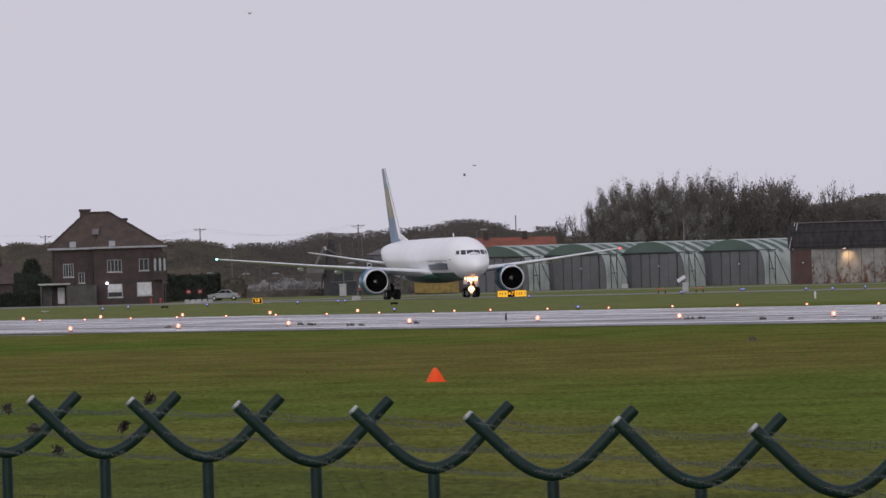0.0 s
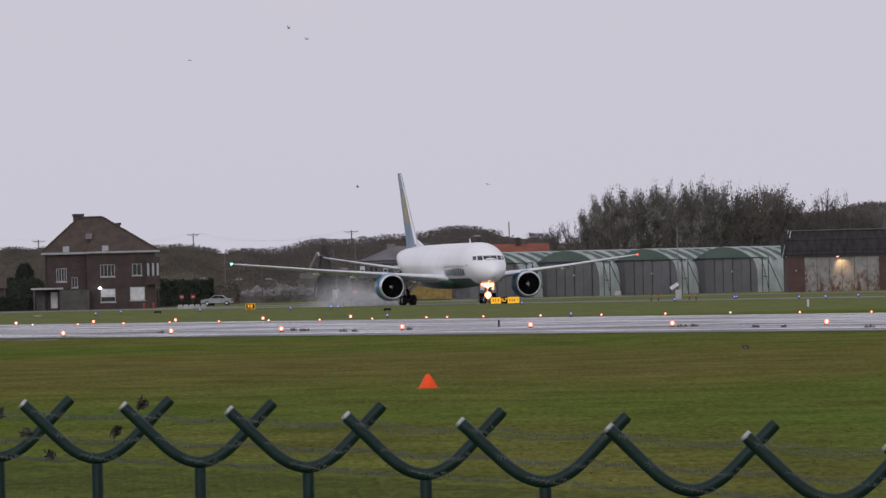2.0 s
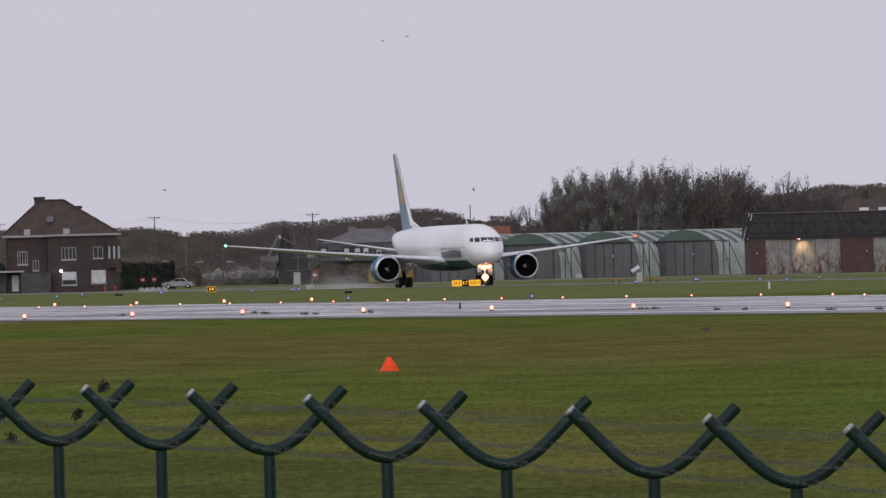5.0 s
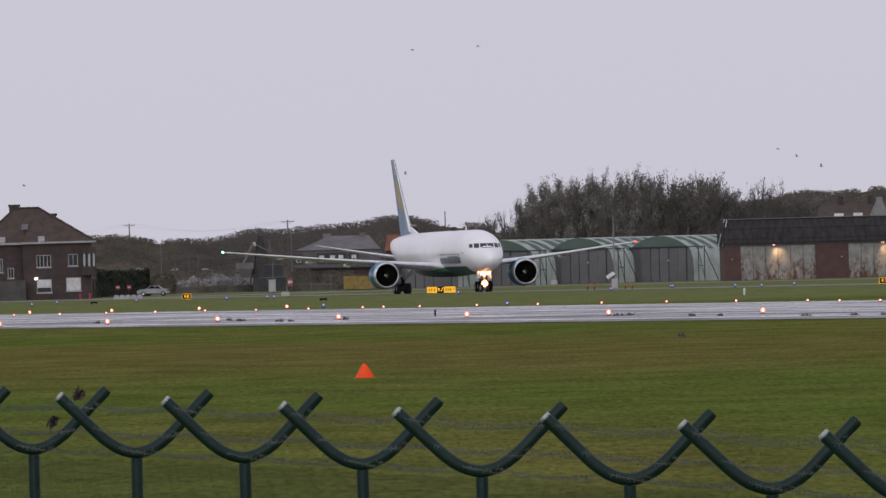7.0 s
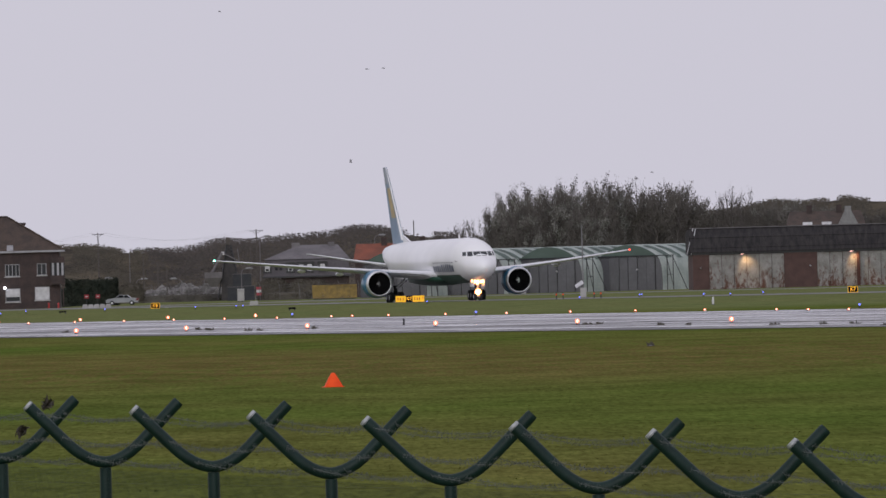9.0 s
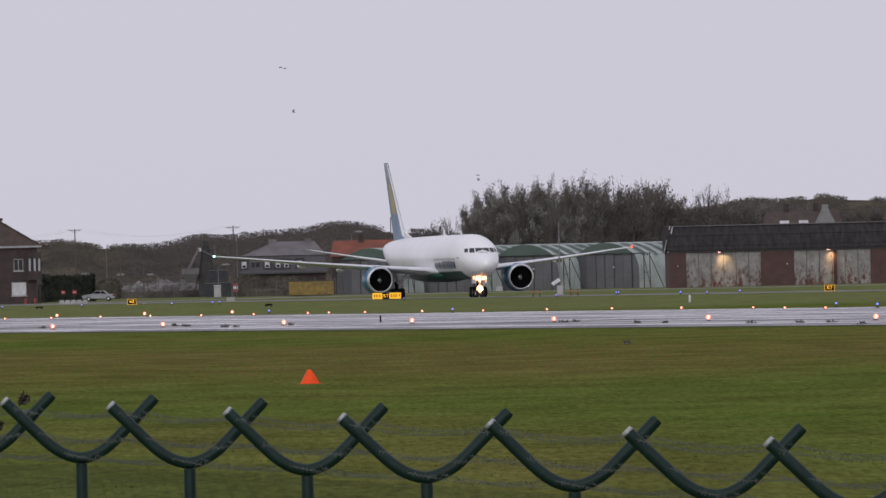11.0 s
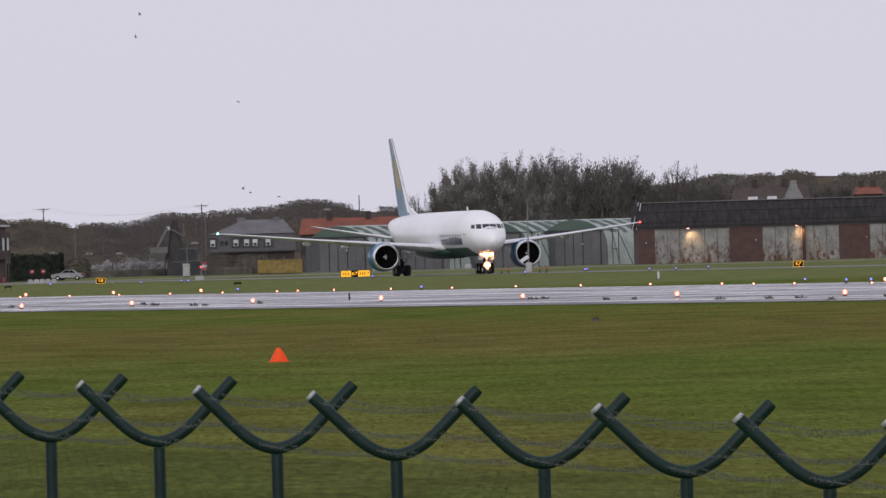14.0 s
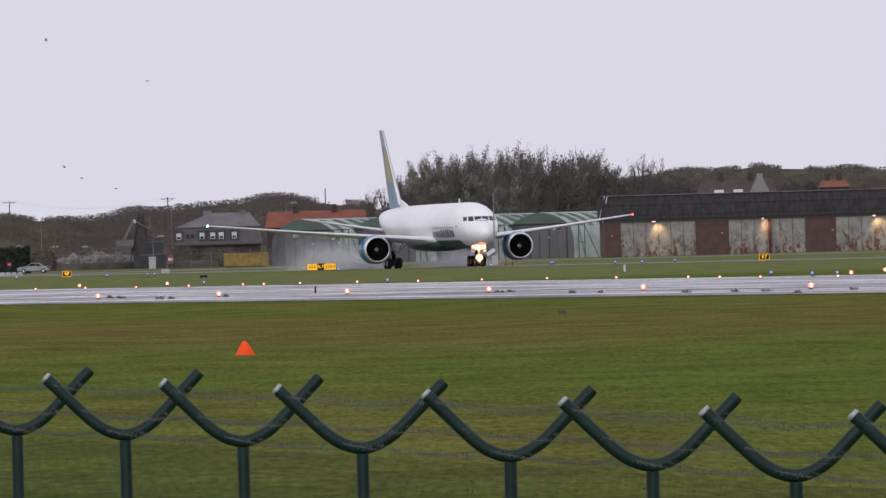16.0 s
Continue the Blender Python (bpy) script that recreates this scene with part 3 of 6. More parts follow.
        part("torque_link", Mesh().prism([(.2, .85), (.48, 1.35), (.2, 1.9), (.12, 1.85), (.36, 1.35), (.12, .9)], -.22, .22), DARK, leg)
        part("hydraulic_line", Mesh().tube([(.2, .12, .8), (.24, .16, 1.6), (.12, .2, 2.6)], .035, 6), DARK, leg)
        for x in (0.71, -0.71):
            for y in (0.57, -0.57):
                wheel(leg, x, y, 0.60, 0.48)
        part("gear_door", Mesh().box(-0.9, sgn * 5.35, 1.1, 0.9, sgn * 5.42, 2.7), WHITE, jet)
    # fin, painted in three bands
    def fin_ring(z, grow=0.0):
        u = (z - 6.9) / (15.35 - 6.9)
        lead, tail = -16.6 - 9.0 * u, -23.2 - 4.3 * u
        return [Vector((p.x, p.z, z)) for p in airfoil(lead + grow, 0, 0, lead - tail + 2 * grow, 0.085, 16)]
    part("fin", Mesh().loft([fin_ring(z) for z in (6.6, 9.0, 12.0, 14.9, 15.25)]), FIN_BLUE, jet, "tall blue tail fin with a gold device")
    def fin_patch(name, z0, z1, u0, u1, mat):
        for sgn in (1, -1):
            m, vs = Mesh(), []
            for i in range(7):
                z = z0 + (z1 - z0) * i / 6
                u = (z - 6.9) / 8.45
                lead, tail = -16.6 - 9.0 * u, -23.2 - 4.3 * u
                for j in range(5):
                    v = u0 + (u1 - u0) * j / 4
                    t = 0.085 * (lead - tail) * 4 * (0.2969 * math.sqrt(v) - 0.126 * v - 0.3516 * v * v + 0.2843 * v ** 3 - 0.1036 * v ** 4)
                    vs.append((lead + (tail - lead) * v, sgn * (t + 0.03), z))
            m.add(vs, [(i * 5 + j, i * 5 + j + 1, i * 5 + j + 6, i * 5 + j + 5) for i in range(6) for j in range(4)], True)
            part(name, m, mat, jet)
    fin_patch("fin_emblem", 9.5, 12.9, 0.16, 0.62, GOLD)
    fin_patch("fin_leading_edge", 7.0, 15.2, 0.0, 0.10, WHITE)
    fin_patch("fin_top_band", 13.4, 15.2, 0.02, 0.98, FIN_PALE)
    part("dorsal_fillet", Mesh().prism([(-13.2, 6.8), (-17.0, 7.5), (-20, 7.5), (-20, 6.5)], -0.10, 0.10), WHITE, jet)
    part("antenna", Mesh().prism([(14, 6.98), (13.6, 7.4), (13.3, 7.4), (13.3, 6.98)], -.03, .03), WHITE, jet)
    # nose gear with its lamps
    ng = part("nose_gear", Mesh().tube([(0, 0, 0.5), (0.1, 0, 2.6)], 0.12, 12).tube([(0, 0, 1.2), (1.5, 0, 2.4)], 0.06, 8).tube([(0, -.4, .46), (0, .4, .46)], .08, 8), GREY_PAINT, jet, "grey nose landing gear", at=pose(22.76, 0, 0))
    for y in (0.32, -0.32):
        wheel(ng, 0, y, 0.47, 0.33)
    for y, z, r in ((-0.42, 2.22, 0.29), (0.38, 2.26, 0.29), (0.0, 1.98, 0.20), (0.0, 0.95, 0.31)):
        part("taxi_lamp", Mesh().revolve([(0.24, 0.01), (0.20, r * 0.7), (0.08, r), (-0.05, r), (-0.25, 0.1)], 20, pose(0.2, y, z)), LAMP_WHITE, ng, "glowing warm white taxi lamp")
        # added glowing ring gives the lamp's orange halo a shape
        part("lamp_halo", Mesh().revolve([(0.10, r * 1.02), (0.13, r * 1.2), (0.05, r * 1.26), (-0.1, r)], 20, pose(0.2, y, z)), LAMP_HALO, ng, "orange halo round the taxi lamp, built as a glowing ring")
    for y in (0.62, -0.62):
        part("gear_door", Mesh().box(-1.0, y - .03, 1.55, 1.0, y + .03, 2.4), WHITE, ng)
    return jet


JET = aircraft()


# ---- buildings ----
def window(parent, x, z, w, h, y, frame_mat, pane_mat, bars=1, sill=True):
    """A window in a wall that faces -y at depth y."""
    f = Mesh()
    t = 0.09
    f.box(x - w / 2, y - .06, z, x - w / 2 + t, y + .1, z + h).box(x + w / 2 - t, y - .06, z, x + w / 2, y + .1, z + h)
    f.box(x - w / 2 + t, y - .06, z + h - t, x + w / 2 - t, y + .1, z + h).box(x - w / 2 + t, y - .06, z, x + w / 2 - t, y + .1, z + t)
    for k in range(bars):
        c = x - w / 2 + w * (k + 1) / (bars + 1)
        f.box(c - .04, y - .055, z + t, c + .04, y + .1, z + h - t)
    fr = part("window", f, frame_mat, parent)
    part("pane", Mesh().box(x - w / 2 + .04, y - .01, z + .04, x + w / 2 - .04, y + .03, z + h - .04), pane_mat, fr)
    if sill:
        part("sill", Mesh().box(x - w / 2 - .1, y - .18, z - .12, x + w / 2 + .1, y + .05, z), TRIM, fr)
    return fr


def wall_with_holes(x0, x1, z0, z1, y, thick, holes):
    """A wall facing -y, with openings (x, z, w, h) through it."""
    m = Mesh()
    xs = sorted({x0, x1, *[h[0] - h[2] / 2 for h in holes], *[h[0] + h[2] / 2 for h in holes]})
    zs = sorted({z0, z1, *[h[1] for h in holes], *[h[1] + h[3] for h in holes]})
    for i in range(len(xs) - 1):
        for j in range(len(zs) - 1):
            cx, cz = (xs[i] + xs[i + 1]) / 2, (zs[j] + zs[j + 1]) / 2
            if not any(abs(cx - h[0]) < h[2] / 2 and h[1] < cz < h[1] + h[3] for h in holes):
                m.box(xs[i], y, zs[j], xs[i + 1], y + thick, zs[j + 1])
    m.welded = True
    return m


SASH = material("weathered_white_sash", (0.34, 0.34, 0.36), 0.6, second=(0.25, 0.25, 0.265), scale=1.5)
WEATHERED = material("weathered_planks", (0.085, 0.080, 0.076), 0.9, second=(0.060, 0.056, 0.054), scale=1.5, detail=8, speck=0.5, vary=0.2)


def brick_house():
    d = 2222
    k = d / FAR
    c = spot(-592, d)
    h = thing("brick_house", pose(c.x, c.y, 0), "two-storey brown brick house with a steep hipped tile roof", "house")
    L, R, B = -101 * k, 101 * k, 10.0         # left, right, depth
    mid = -27 * k
    eave = height(61, d)
    # front wall in two planes: the left third stands back
    wl_ = [(-72 * k, height(13, d), 1.35, 1.75), (-49 * k, height(2, d), .8, 1.35), (-86 * k, .3, .9, 2.1), (-45 * k, .1, 1.1, 2.0)]
    wr_ = [(10 * k, height(20, d), 1.9, 1.6), (62 * k, height(21, d), 1.25, 1.55), (10 * k, height(-25, d), 1.95, 1.75), (62 * k, height(-23, d), 1.95, 1.75)]
    part("wall", wall_with_holes(L, mid, 0, eave, 1.2, .35, wl_), BRICK, h)
    part("wall", wall_with_holes(mid, R - 0.55, 0, eave, 0, .35, wr_), BRICK, h)
    for x0, y0, x1, y1 in ((L, 1.55, L + .35, B), (R - .9, .35, R - .55, B), (L + .35, B - .35, R - .9, B), (mid, .35, mid + .35, 1.2)):
        part("wall", Mesh().box(x0, y0, 0, x1, y1, eave), BRICK, h)
    part("inner_floor", Mesh().box(L + .35, 1.6, 2.9, R - .95, B - .4, 3.1), DARK, h)
    window(h, *wl_[0], 1.3, SASH, GLASS, 3)
    window(h, *wl_[1], 1.3, SASH, GLASS, 1)
    window(h, *wl_[3], 1.3, SASH, CURTAIN, 2, False)
    part("door", Mesh().box(wl_[2][0] - .45, 1.3, 0.1, wl_[2][0] + .45, 1.4, 2.4), CURTAIN, h, "white door")
    window(h, *wr_[0], .1, SASH, GLASS, 3)
    window(h, *wr_[1], .1, SASH, GLASS, 1)
    for w_ in wr_[2:]:
        f = window(h, *w_, .1, SASH, GLASS, 0)
        low = .65 if w_ is wr_[2] else .06
        part("roller_shutter", Mesh().box(w_[0] - w_[2] / 2 + .08, .02, w_[1] + low, w_[0] + w_[2] / 2 - .08, .09, w_[1] + w_[3] - .08), CURTAIN, f, "lowered white roller shutter")
    # bay at the corner
    bay = part("bay", Mesh().box(R - 1.75, -1.0, height(18, d), R + .15, 0, height(20, d)).box(R - 1.75, -1.0, height(42, d), R + .15, 0, height(53, d)).box(R - .2, -.9, 0, R - .05, -.75, height(18, d)), BRICK, h, "brick corner bay")
    for x in (R - 1.4, R - .75, R - .15):
        part("bay_window", Mesh().box(x - .14, -.95, height(20, d), x + .14, -.87, height(42, d)), SASH, bay)
    part("bay_pane", Mesh().box(R - 1.7, -.86, height(20, d), R + .1, -.2, height(42, d)), GLASS, bay)
    # gutters and roof
    part("gutter", Mesh().box(L - .5, .55, eave, mid + .2, 1.25, eave + .28).box(mid - .1, -.6, eave + .06, R + .2, .05, eave + .30), SASH, h, "pale roof gutter")
    top = height(125.5, d)
    e0 = eave + .3
    vs = [(L - .45, .6, e0), (mid, .6, e0), (mid, -.5, e0), (R, -.5, e0), (R, B + .4, e0), (L - .45, B + .4, e0), (-40 * k, 4.2, top), (2 * k, 4.2, top), (2 * k, 5.8, top), (-40 * k, 5.8, top)]
    roof = part("roof", Mesh().add(vs, [(0, 1, 6), (1, 2, 7, 6), (2, 3, 7), (3, 4, 8, 7), (4, 5, 9, 8), (5, 0, 6, 9), (6, 7, 8, 9), (0, 5, 4, 3, 2, 1)]), ROOF, h, "steep brown tiled roof")
    for x0, x1, zt, y in ((-50, -32, 132.5, 4.0), (22, 33, 115, 5.0)):
        ch = part("chimney", Mesh().box(x0 * k, y, height(85, d), x1 * k, y + 1.0, height(zt - 4, d)).box((x0 - 1.5) * k, y - .1, height(zt - 4, d), (x1 + 1.5) * k, y + 1.1, height(zt, d)), BRICK, roof, "brick chimney")
    for x, z in ((-67, 70), (7, 70), (-22, 92)):
        u = (height(z, d) - e0) / (top - e0)
        yy = (.6 if x < -30 else -.5) + u * 4.2
        part("skylight", Mesh().box(-.42, -.05, -.45, .42, .05, .45, pose(x * k + (.3 if x < -30 else 0), yy - .16, height(z, d), -38)), SASH if z < 80 else SLATE, roof, "pale roof window")
    # hip and ridge tiles
    for p, q in ((0, 6), (3, 7), (6, 7)):
        a, b = Vector(vs[p]), Vector(vs[q])
        part("hip_tiles", Mesh().tube([a.lerp(b, u / 12) + Vector((0, -.02, .05 + .03 * (u % 2))) for u in range(13)], .11, 6), ROOF, roof)
    part("bay_brick", Mesh().box(R - 1.75, -.98, height(4, d), R + .13, 0, height(18, d)), BRICK, bay)
    part("downpipe", Mesh().tube([(L + .15, 1.1, 0), (L + .15, 1.1, eave)], .07, 8).tube([(mid - .1, 0.9, 0), (mid - .1, .9, eave)], .07, 8), DARK, h)
    part("porch", Mesh().box(-125 * k, -1.2, height(-1, d), -70 * k, 1.1, height(2, d)).box(-122 * k, -1.1, 0, -119 * k, -.9, height(-1, d)).box(-76 * k, -1.1, 0, -73 * k, -.9, height(-1, d)), WEATHERED, h, "flat-roofed porch")
    part("porch_edge", Mesh().box(-126 * k, -1.3, height(-.5, d), -69 * k, -1.2, height(2.5, d)), TRIM, h, "pale porch edge")
    # dark wall added in place of the shade inside the porch
    part("porch_wall", Mesh().box(-118 * k, .6, 0, -102 * k, .75, height(-1, d)), WEATHERED, h)
    for x in range(-72, -22, 5):
        part("shed_plank", Mesh().box(x * k, -2.25, 0, (x + 4.2) * k, -2.2, height(-3 - (x % 3), d)), WEATHERED, h)
    part("shed", Mesh().box(-74 * k, -2.2, 0, -22 * k, -.1, height(-2, d)), WEATHERED, h, "low weathered plank lean-to")
    part("wall_lamp", Mesh().revolve([(.2, .02), (.1, .16), (-.1, .16), (-.2, .02)], 12, pose(-4 * k, -.5, height(0, d))), glow("porch_lamp", (.9, .9, 1.0), 6), h, "glowing white wall lamp")


def arched_hangar(bearing, group="arched hangars"):
    d = 2420
    c = spot(bearing, d)
    r, depth = 5.5, 22.0
    h = thing("arched_hangar", pose(c.x, c.y, 0, 0, 0, -32), "low arched hangar, grey sliding doors, camouflaged green sheet roof", "hangar", group)

    def bow(rr, t):
        """The arch: steep, slightly rounded sides and a low curved head; the point at angle t."""
        w = min(t, math.pi - t) / (math.pi / 2)
        wall = [(0, 1, 0), (.15, 1, .30), (.27, .985, .50), (.34, .945, .63), (.40, .86, .746)]
        if w >= .4:
            x = .86 * (1 - (w - .4) / .6)
            z = 1 - .254 * (x / .86) ** 2
        else:
            for p, q in zip(wall, wall[1:]):
                if w <= q[0]:
                    f = (w - p[0]) / (q[0] - p[0])
                    x, z = p[1] + (q[1] - p[1]) * f, p[2] + (q[2] - p[2]) * f
                    break
        return math.copysign(rr * x, math.pi / 2 - t), rr * 1.18 * z

    arc = lambda rr, n=40: [bow(rr, math.pi * i / n) for i in range(n + 1)]
    out, inn = arc(r), arc(r - .15)
    shell = Mesh()
    n = len(out)
    vs = [(x, y, z) for y in (0, depth) for prof in (out, inn) for x, z in prof]
    fs = []
    for i in range(n - 1):
        fs += [(i, 2 * n + i, 2 * n + i + 1, i + 1), (n + i, n + i + 1, 3 * n + i + 1, 3 * n + i), (i, i + 1, n + i + 1, n + i), (2 * n + i, 3 * n + i, 3 * n + i + 1, 2 * n + i + 1)]
    part("roof_shell", shell.add(vs, fs, True), HANGAR_GREEN, h, "pale green corrugated arched roof")
    for y in [0.6 + 1.2 * k for k in range(17)]:
        rib = Mesh().loft([[(x, y + dy, z) for x, z in arc(rr)] for dy, rr in ((0, r), (.04, r + .07), (.16, r + .07), (.2, r))], False, True, False)
        part("rib", rib, HANGAR_GREEN, h)
    rng = random.Random(int(bearing))
    for k in range(6):
        y0 = 2.0 + 3.3 * k + rng.uniform(-.3, .3)
        m = Mesh()
        vs, w = [], 1.3 + rng.uniform(0, .7)
        for i in range(8):
            t = radians(34 + 5.5 * i)
            for e in (0, w):
                bx, bz = bow(r + .09, t)
                vs.append((bx, y0 + e - i * .10 + .15 * math.sin(i * 2.1 + e), bz))
        m.add(vs, [(2 * i, 2 * i + 1, 2 * i + 3, 2 * i + 2) for i in range(7)], True)
        part("camouflage_patch", m, CAMO, h, "dark green camouflage patch")
    # front: dark green head over grey doors
    ztop = 4.85
    a0 = .2 * math.pi
    pts = [bow(r + .03, a0 + (math.pi - 2 * a0) * i / 20) for i in range(21)]
    part("gable", Mesh().prism(pts, -.03, .12), CAMO, h, "dark green gable over the doors")
    side = [(4.55, 0)] + [bow(r + .03, a0 * i / 8) for i in range(9)] + [(4.55, 4.78)]
    part("side_panel", Mesh().prism(side[::-1], -.04, .14), HANGAR_GREY, h)
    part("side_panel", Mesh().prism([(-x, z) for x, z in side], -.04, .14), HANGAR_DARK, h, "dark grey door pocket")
    for k in range(6):
        x = -4.55 + k * 1.52
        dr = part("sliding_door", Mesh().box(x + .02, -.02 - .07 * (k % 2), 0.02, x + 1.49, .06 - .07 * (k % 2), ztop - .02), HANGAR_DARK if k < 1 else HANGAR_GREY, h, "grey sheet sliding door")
        part("door_rail", Mesh().box(x + 1.43, -.10 - .07 * (k % 2), .05, x + 1.51, -.02 - .07 * (k % 2), ztop - .1), DARK if k % 3 == 2 else HANGAR_GREY, dr)
    part("track", Mesh().box(-5.0, -.25, ztop, 7.6, .04, ztop + .14), DARK, h, "dark door track")
    part("lamp", Mesh().revolve([(-.16, .02), (-.1, .12), (.1, .14), (.16, .02)], 10, pose(1.6, -.3, 3.0, 0, 0, 90)), CURTAIN, h)
    # open lattice posts that carry the track beyond the doors
    for x in (6.5, 7.5):
        part("track_post", Mesh().tube([(x, -.1, 0), (x, -.1, ztop)], .07, 6), DARK, h)
    part("track_brace", Mesh().tube([(6.5, -.1, ztop - .3), (7.5, -.1, 0.3)], .05, 6).tube([(6.5, -.1, 2.2), (7.5, -.1, 2.2)], .05, 6).tube([(7.5, -.1, ztop - .2), (9.0, 1.2, 0)], .06, 6), DARK, h, "dark steel brace")
    return h


def big_hangar():
    d = 2290
    k = d / FAR
    c = spot(622, d)
    h = thing("brick_hangar", pose(c.x, c.y, 0), "long hangar, red brick piers, rusty white doors, dark sheet roof", "hangar")
    W, B = 60.0, 30.0
    eave, top = height(25, d), height(71.5, d)
    doors = [(29, 162), (220, 356), (410, 546), (602, 740)]
    prev = 0.0
    for x0, x1 in doors + [(W / k, None)]:
        part("pier", Mesh().box(prev, 0, 0, x0 * k, .5, eave), RED_BRICK, h, "red brick pier")
        if x1 is None:
            break
        n = 6
        w = (x1 - x0) * k / n
        for i in range(n):
            x = x0 * k + i * w
            leaf = part("door_leaf", Mesh().box(x + .03, .12 + .09 * (i % 2), .03, x + w - .03, .20 + .09 * (i % 2), eave - .05), RUSTY, h, "rust-streaked white sheet door leaf")
            part("leaf_frame", Mesh().box(x + .03, .09 + .09 * (i % 2), .03, x + .10, .12 + .09 * (i % 2), eave - .06).box(x + .1, .09 + .09 * (i % 2), 2.0, x + w - .03, .12 + .09 * (i % 2), 2.08), RUSTY, leaf)
        prev = x1 * k
    part("wall", Mesh().box(0, .5, 0, .4, B, eave).box(.4, B - .4, 0, W, B, eave).box(W - .4, .5, 0, W, B - .4, eave), RED_BRICK, h)
    part("lintel", Mesh().box(-.1, -.12, eave, W + .1, .6, eave + .35), DARK, h, "dark steel door track")
    tiers = [(0, 0), (.18, .16), (.62, .52), (1, 1)]
    for (u0, w0), (u1, w1) in zip(tiers, tiers[1:]):
        m = Mesh()
        z0, z1 = eave + .35 + (top - eave - .35) * u0, eave + .35 + (top - eave - .35) * u1 - .03
        y0, y1 = -.3 + 5.0 * w0, -.3 + 5.0 * w1
        m.add([(-.3, y0 - .1, z0), (W + .3, y0 - .1, z0), (W + .3, y1, z1), (-.3, y1, z1), (-.3, y0 - .1, z0 - .1), (W + .3, y0 - .1, z0 - .1), (W + .3, y1, z1 - .1), (-.3, y1, z1 - .1)],
              [(0, 1, 2, 3), (7, 6, 5, 4), (0, 4, 5, 1), (3, 2, 6, 7), (0, 3, 7, 4), (1, 5, 6, 2)])
        part("roof_tier", m, BLACK_ROOF, h, "weathered dark roof tier")
    part("roof_back", Mesh().add([(-.3, 4.7, top), (W + .3, 4.7, top), (W + .3, B + .3, top - .4), (-.3, B + .3, top - .4), (-.3, 4.7, eave), (W + .3, 4.7, eave), (W + .3, B + .3, eave), (-.3, B + .3, eave)],
                                 [(0, 1, 2, 3), (0, 3, 7, 4), (1, 5, 6, 2), (2, 6, 7, 3)]), BLACK_ROOF, h)
    for j in range(60):
        x = .5 + j * 1.0
        part("roof_rib", Mesh().tube([(x, -.42, eave + .36), (x, 4.7, top + .02)], .035, 4), BLACK_ROOF, h)
    part("ridge_cap", Mesh().box(-.3, 4.5, top, W + .3, 5.1, top + .12), SLATE, h)
    part("brace", Mesh().tube([(-.2, 1, eave), (.55, 3.5, top)], .06, 6).tube([(-.75, 1, eave), (.25, 4.5, top + .1)], .05, 6), CURTAIN, h, "pale steel brace at the gable")
    for x in (88, 281, 478, 672):
        lamp = part("flood_lamp", Mesh().box(x * k - .28, -.75, eave + .02, x * k + .28, -.35, eave + .2).tube([(x * k, -.4, eave + .15), (x * k, .1, eave + .3)], .05, 6), DARK, h, "flood lamp over the door")
        part("lamp_lens", Mesh().box(x * k - .20, -.80, eave - .03, x * k + .20, -.45, eave + .015), glow("flood_lens", (1.0, .50, .42), 4), lamp)
        data = bpy.data.lights.new("flood_light", "SPOT")
        data.energy, data.color, data.spot_size, data.spot_blend, data.shadow_soft_size = 280, (1.0, .60, .27), radians(95), .7, .15
        lo = new("flood_light", data)
        lo.matrix_world = look((c.x + x * k + .3, c.y - .75, eave - .1), (c.x + x * k + .8, c.y + .7, eave - 2.4))
    for x in (14, 208, 404):
        part("door_lamp", Mesh().revolve([(-.1, .02), (0, .12), (.1, .02)], 10, pose(x * k, -.15, 2.9, 0, 0, 90)), CURTAIN, h)
    part("drain_pipe", Mesh().box(290 * k, -.25, 0, 296 * k, -.05, eave), material("rust_red", (.060, .020, .015), .8, scale=2), h, "rust-red drain pipe")


brick_house()
for b in (91, 228, 366, 508):
    arched_hangar(b)
big_hangar()


# ---- dunes and woods ----
RIDGE = [(-1600, 66), (-1100, 68), (-783, 68), (-713, 66), (-673, 74), (-600, 76), (-483, 66), (-453, 71), (-423, 66), (-374, 52), (-304, 51), (-223, 63), (-163, 66), (-83, 71), (-23, 75), (47, 81), (110, 79), (177, 67),
         (267, 56), (400, 66), (600, 91), (760, 110), (900, 118), (1000, 108), (1118, 110), (1300, 103), (1700, 95), (2200, 90)]


def ridge(a):
    for (a0, e0), (a1, e1) in zip(RIDGE, RIDGE[1:]):
        if a <= a1:
            u = max(0.0, (a - a0) / (a1 - a0))
            return e0 + (e1 - e0) * u
    return RIDGE[-1][1]


def dune_height(a, d):
    top = height(ridge(a), 3100)
    u = (d - 2790) / 310
    f = max(0.0, min(1.0, u)) ** 0.8 if d < 3100 else max(0.0, 1 - (d - 3100) / 900)
    n = noise.fractal(Vector((a * 0.012, d * 0.008, 0)), 1.0, 2.0, 4)
    return max(-0.3, f * top + f * (1 - f) * n * 6 + f * n * 0.7)


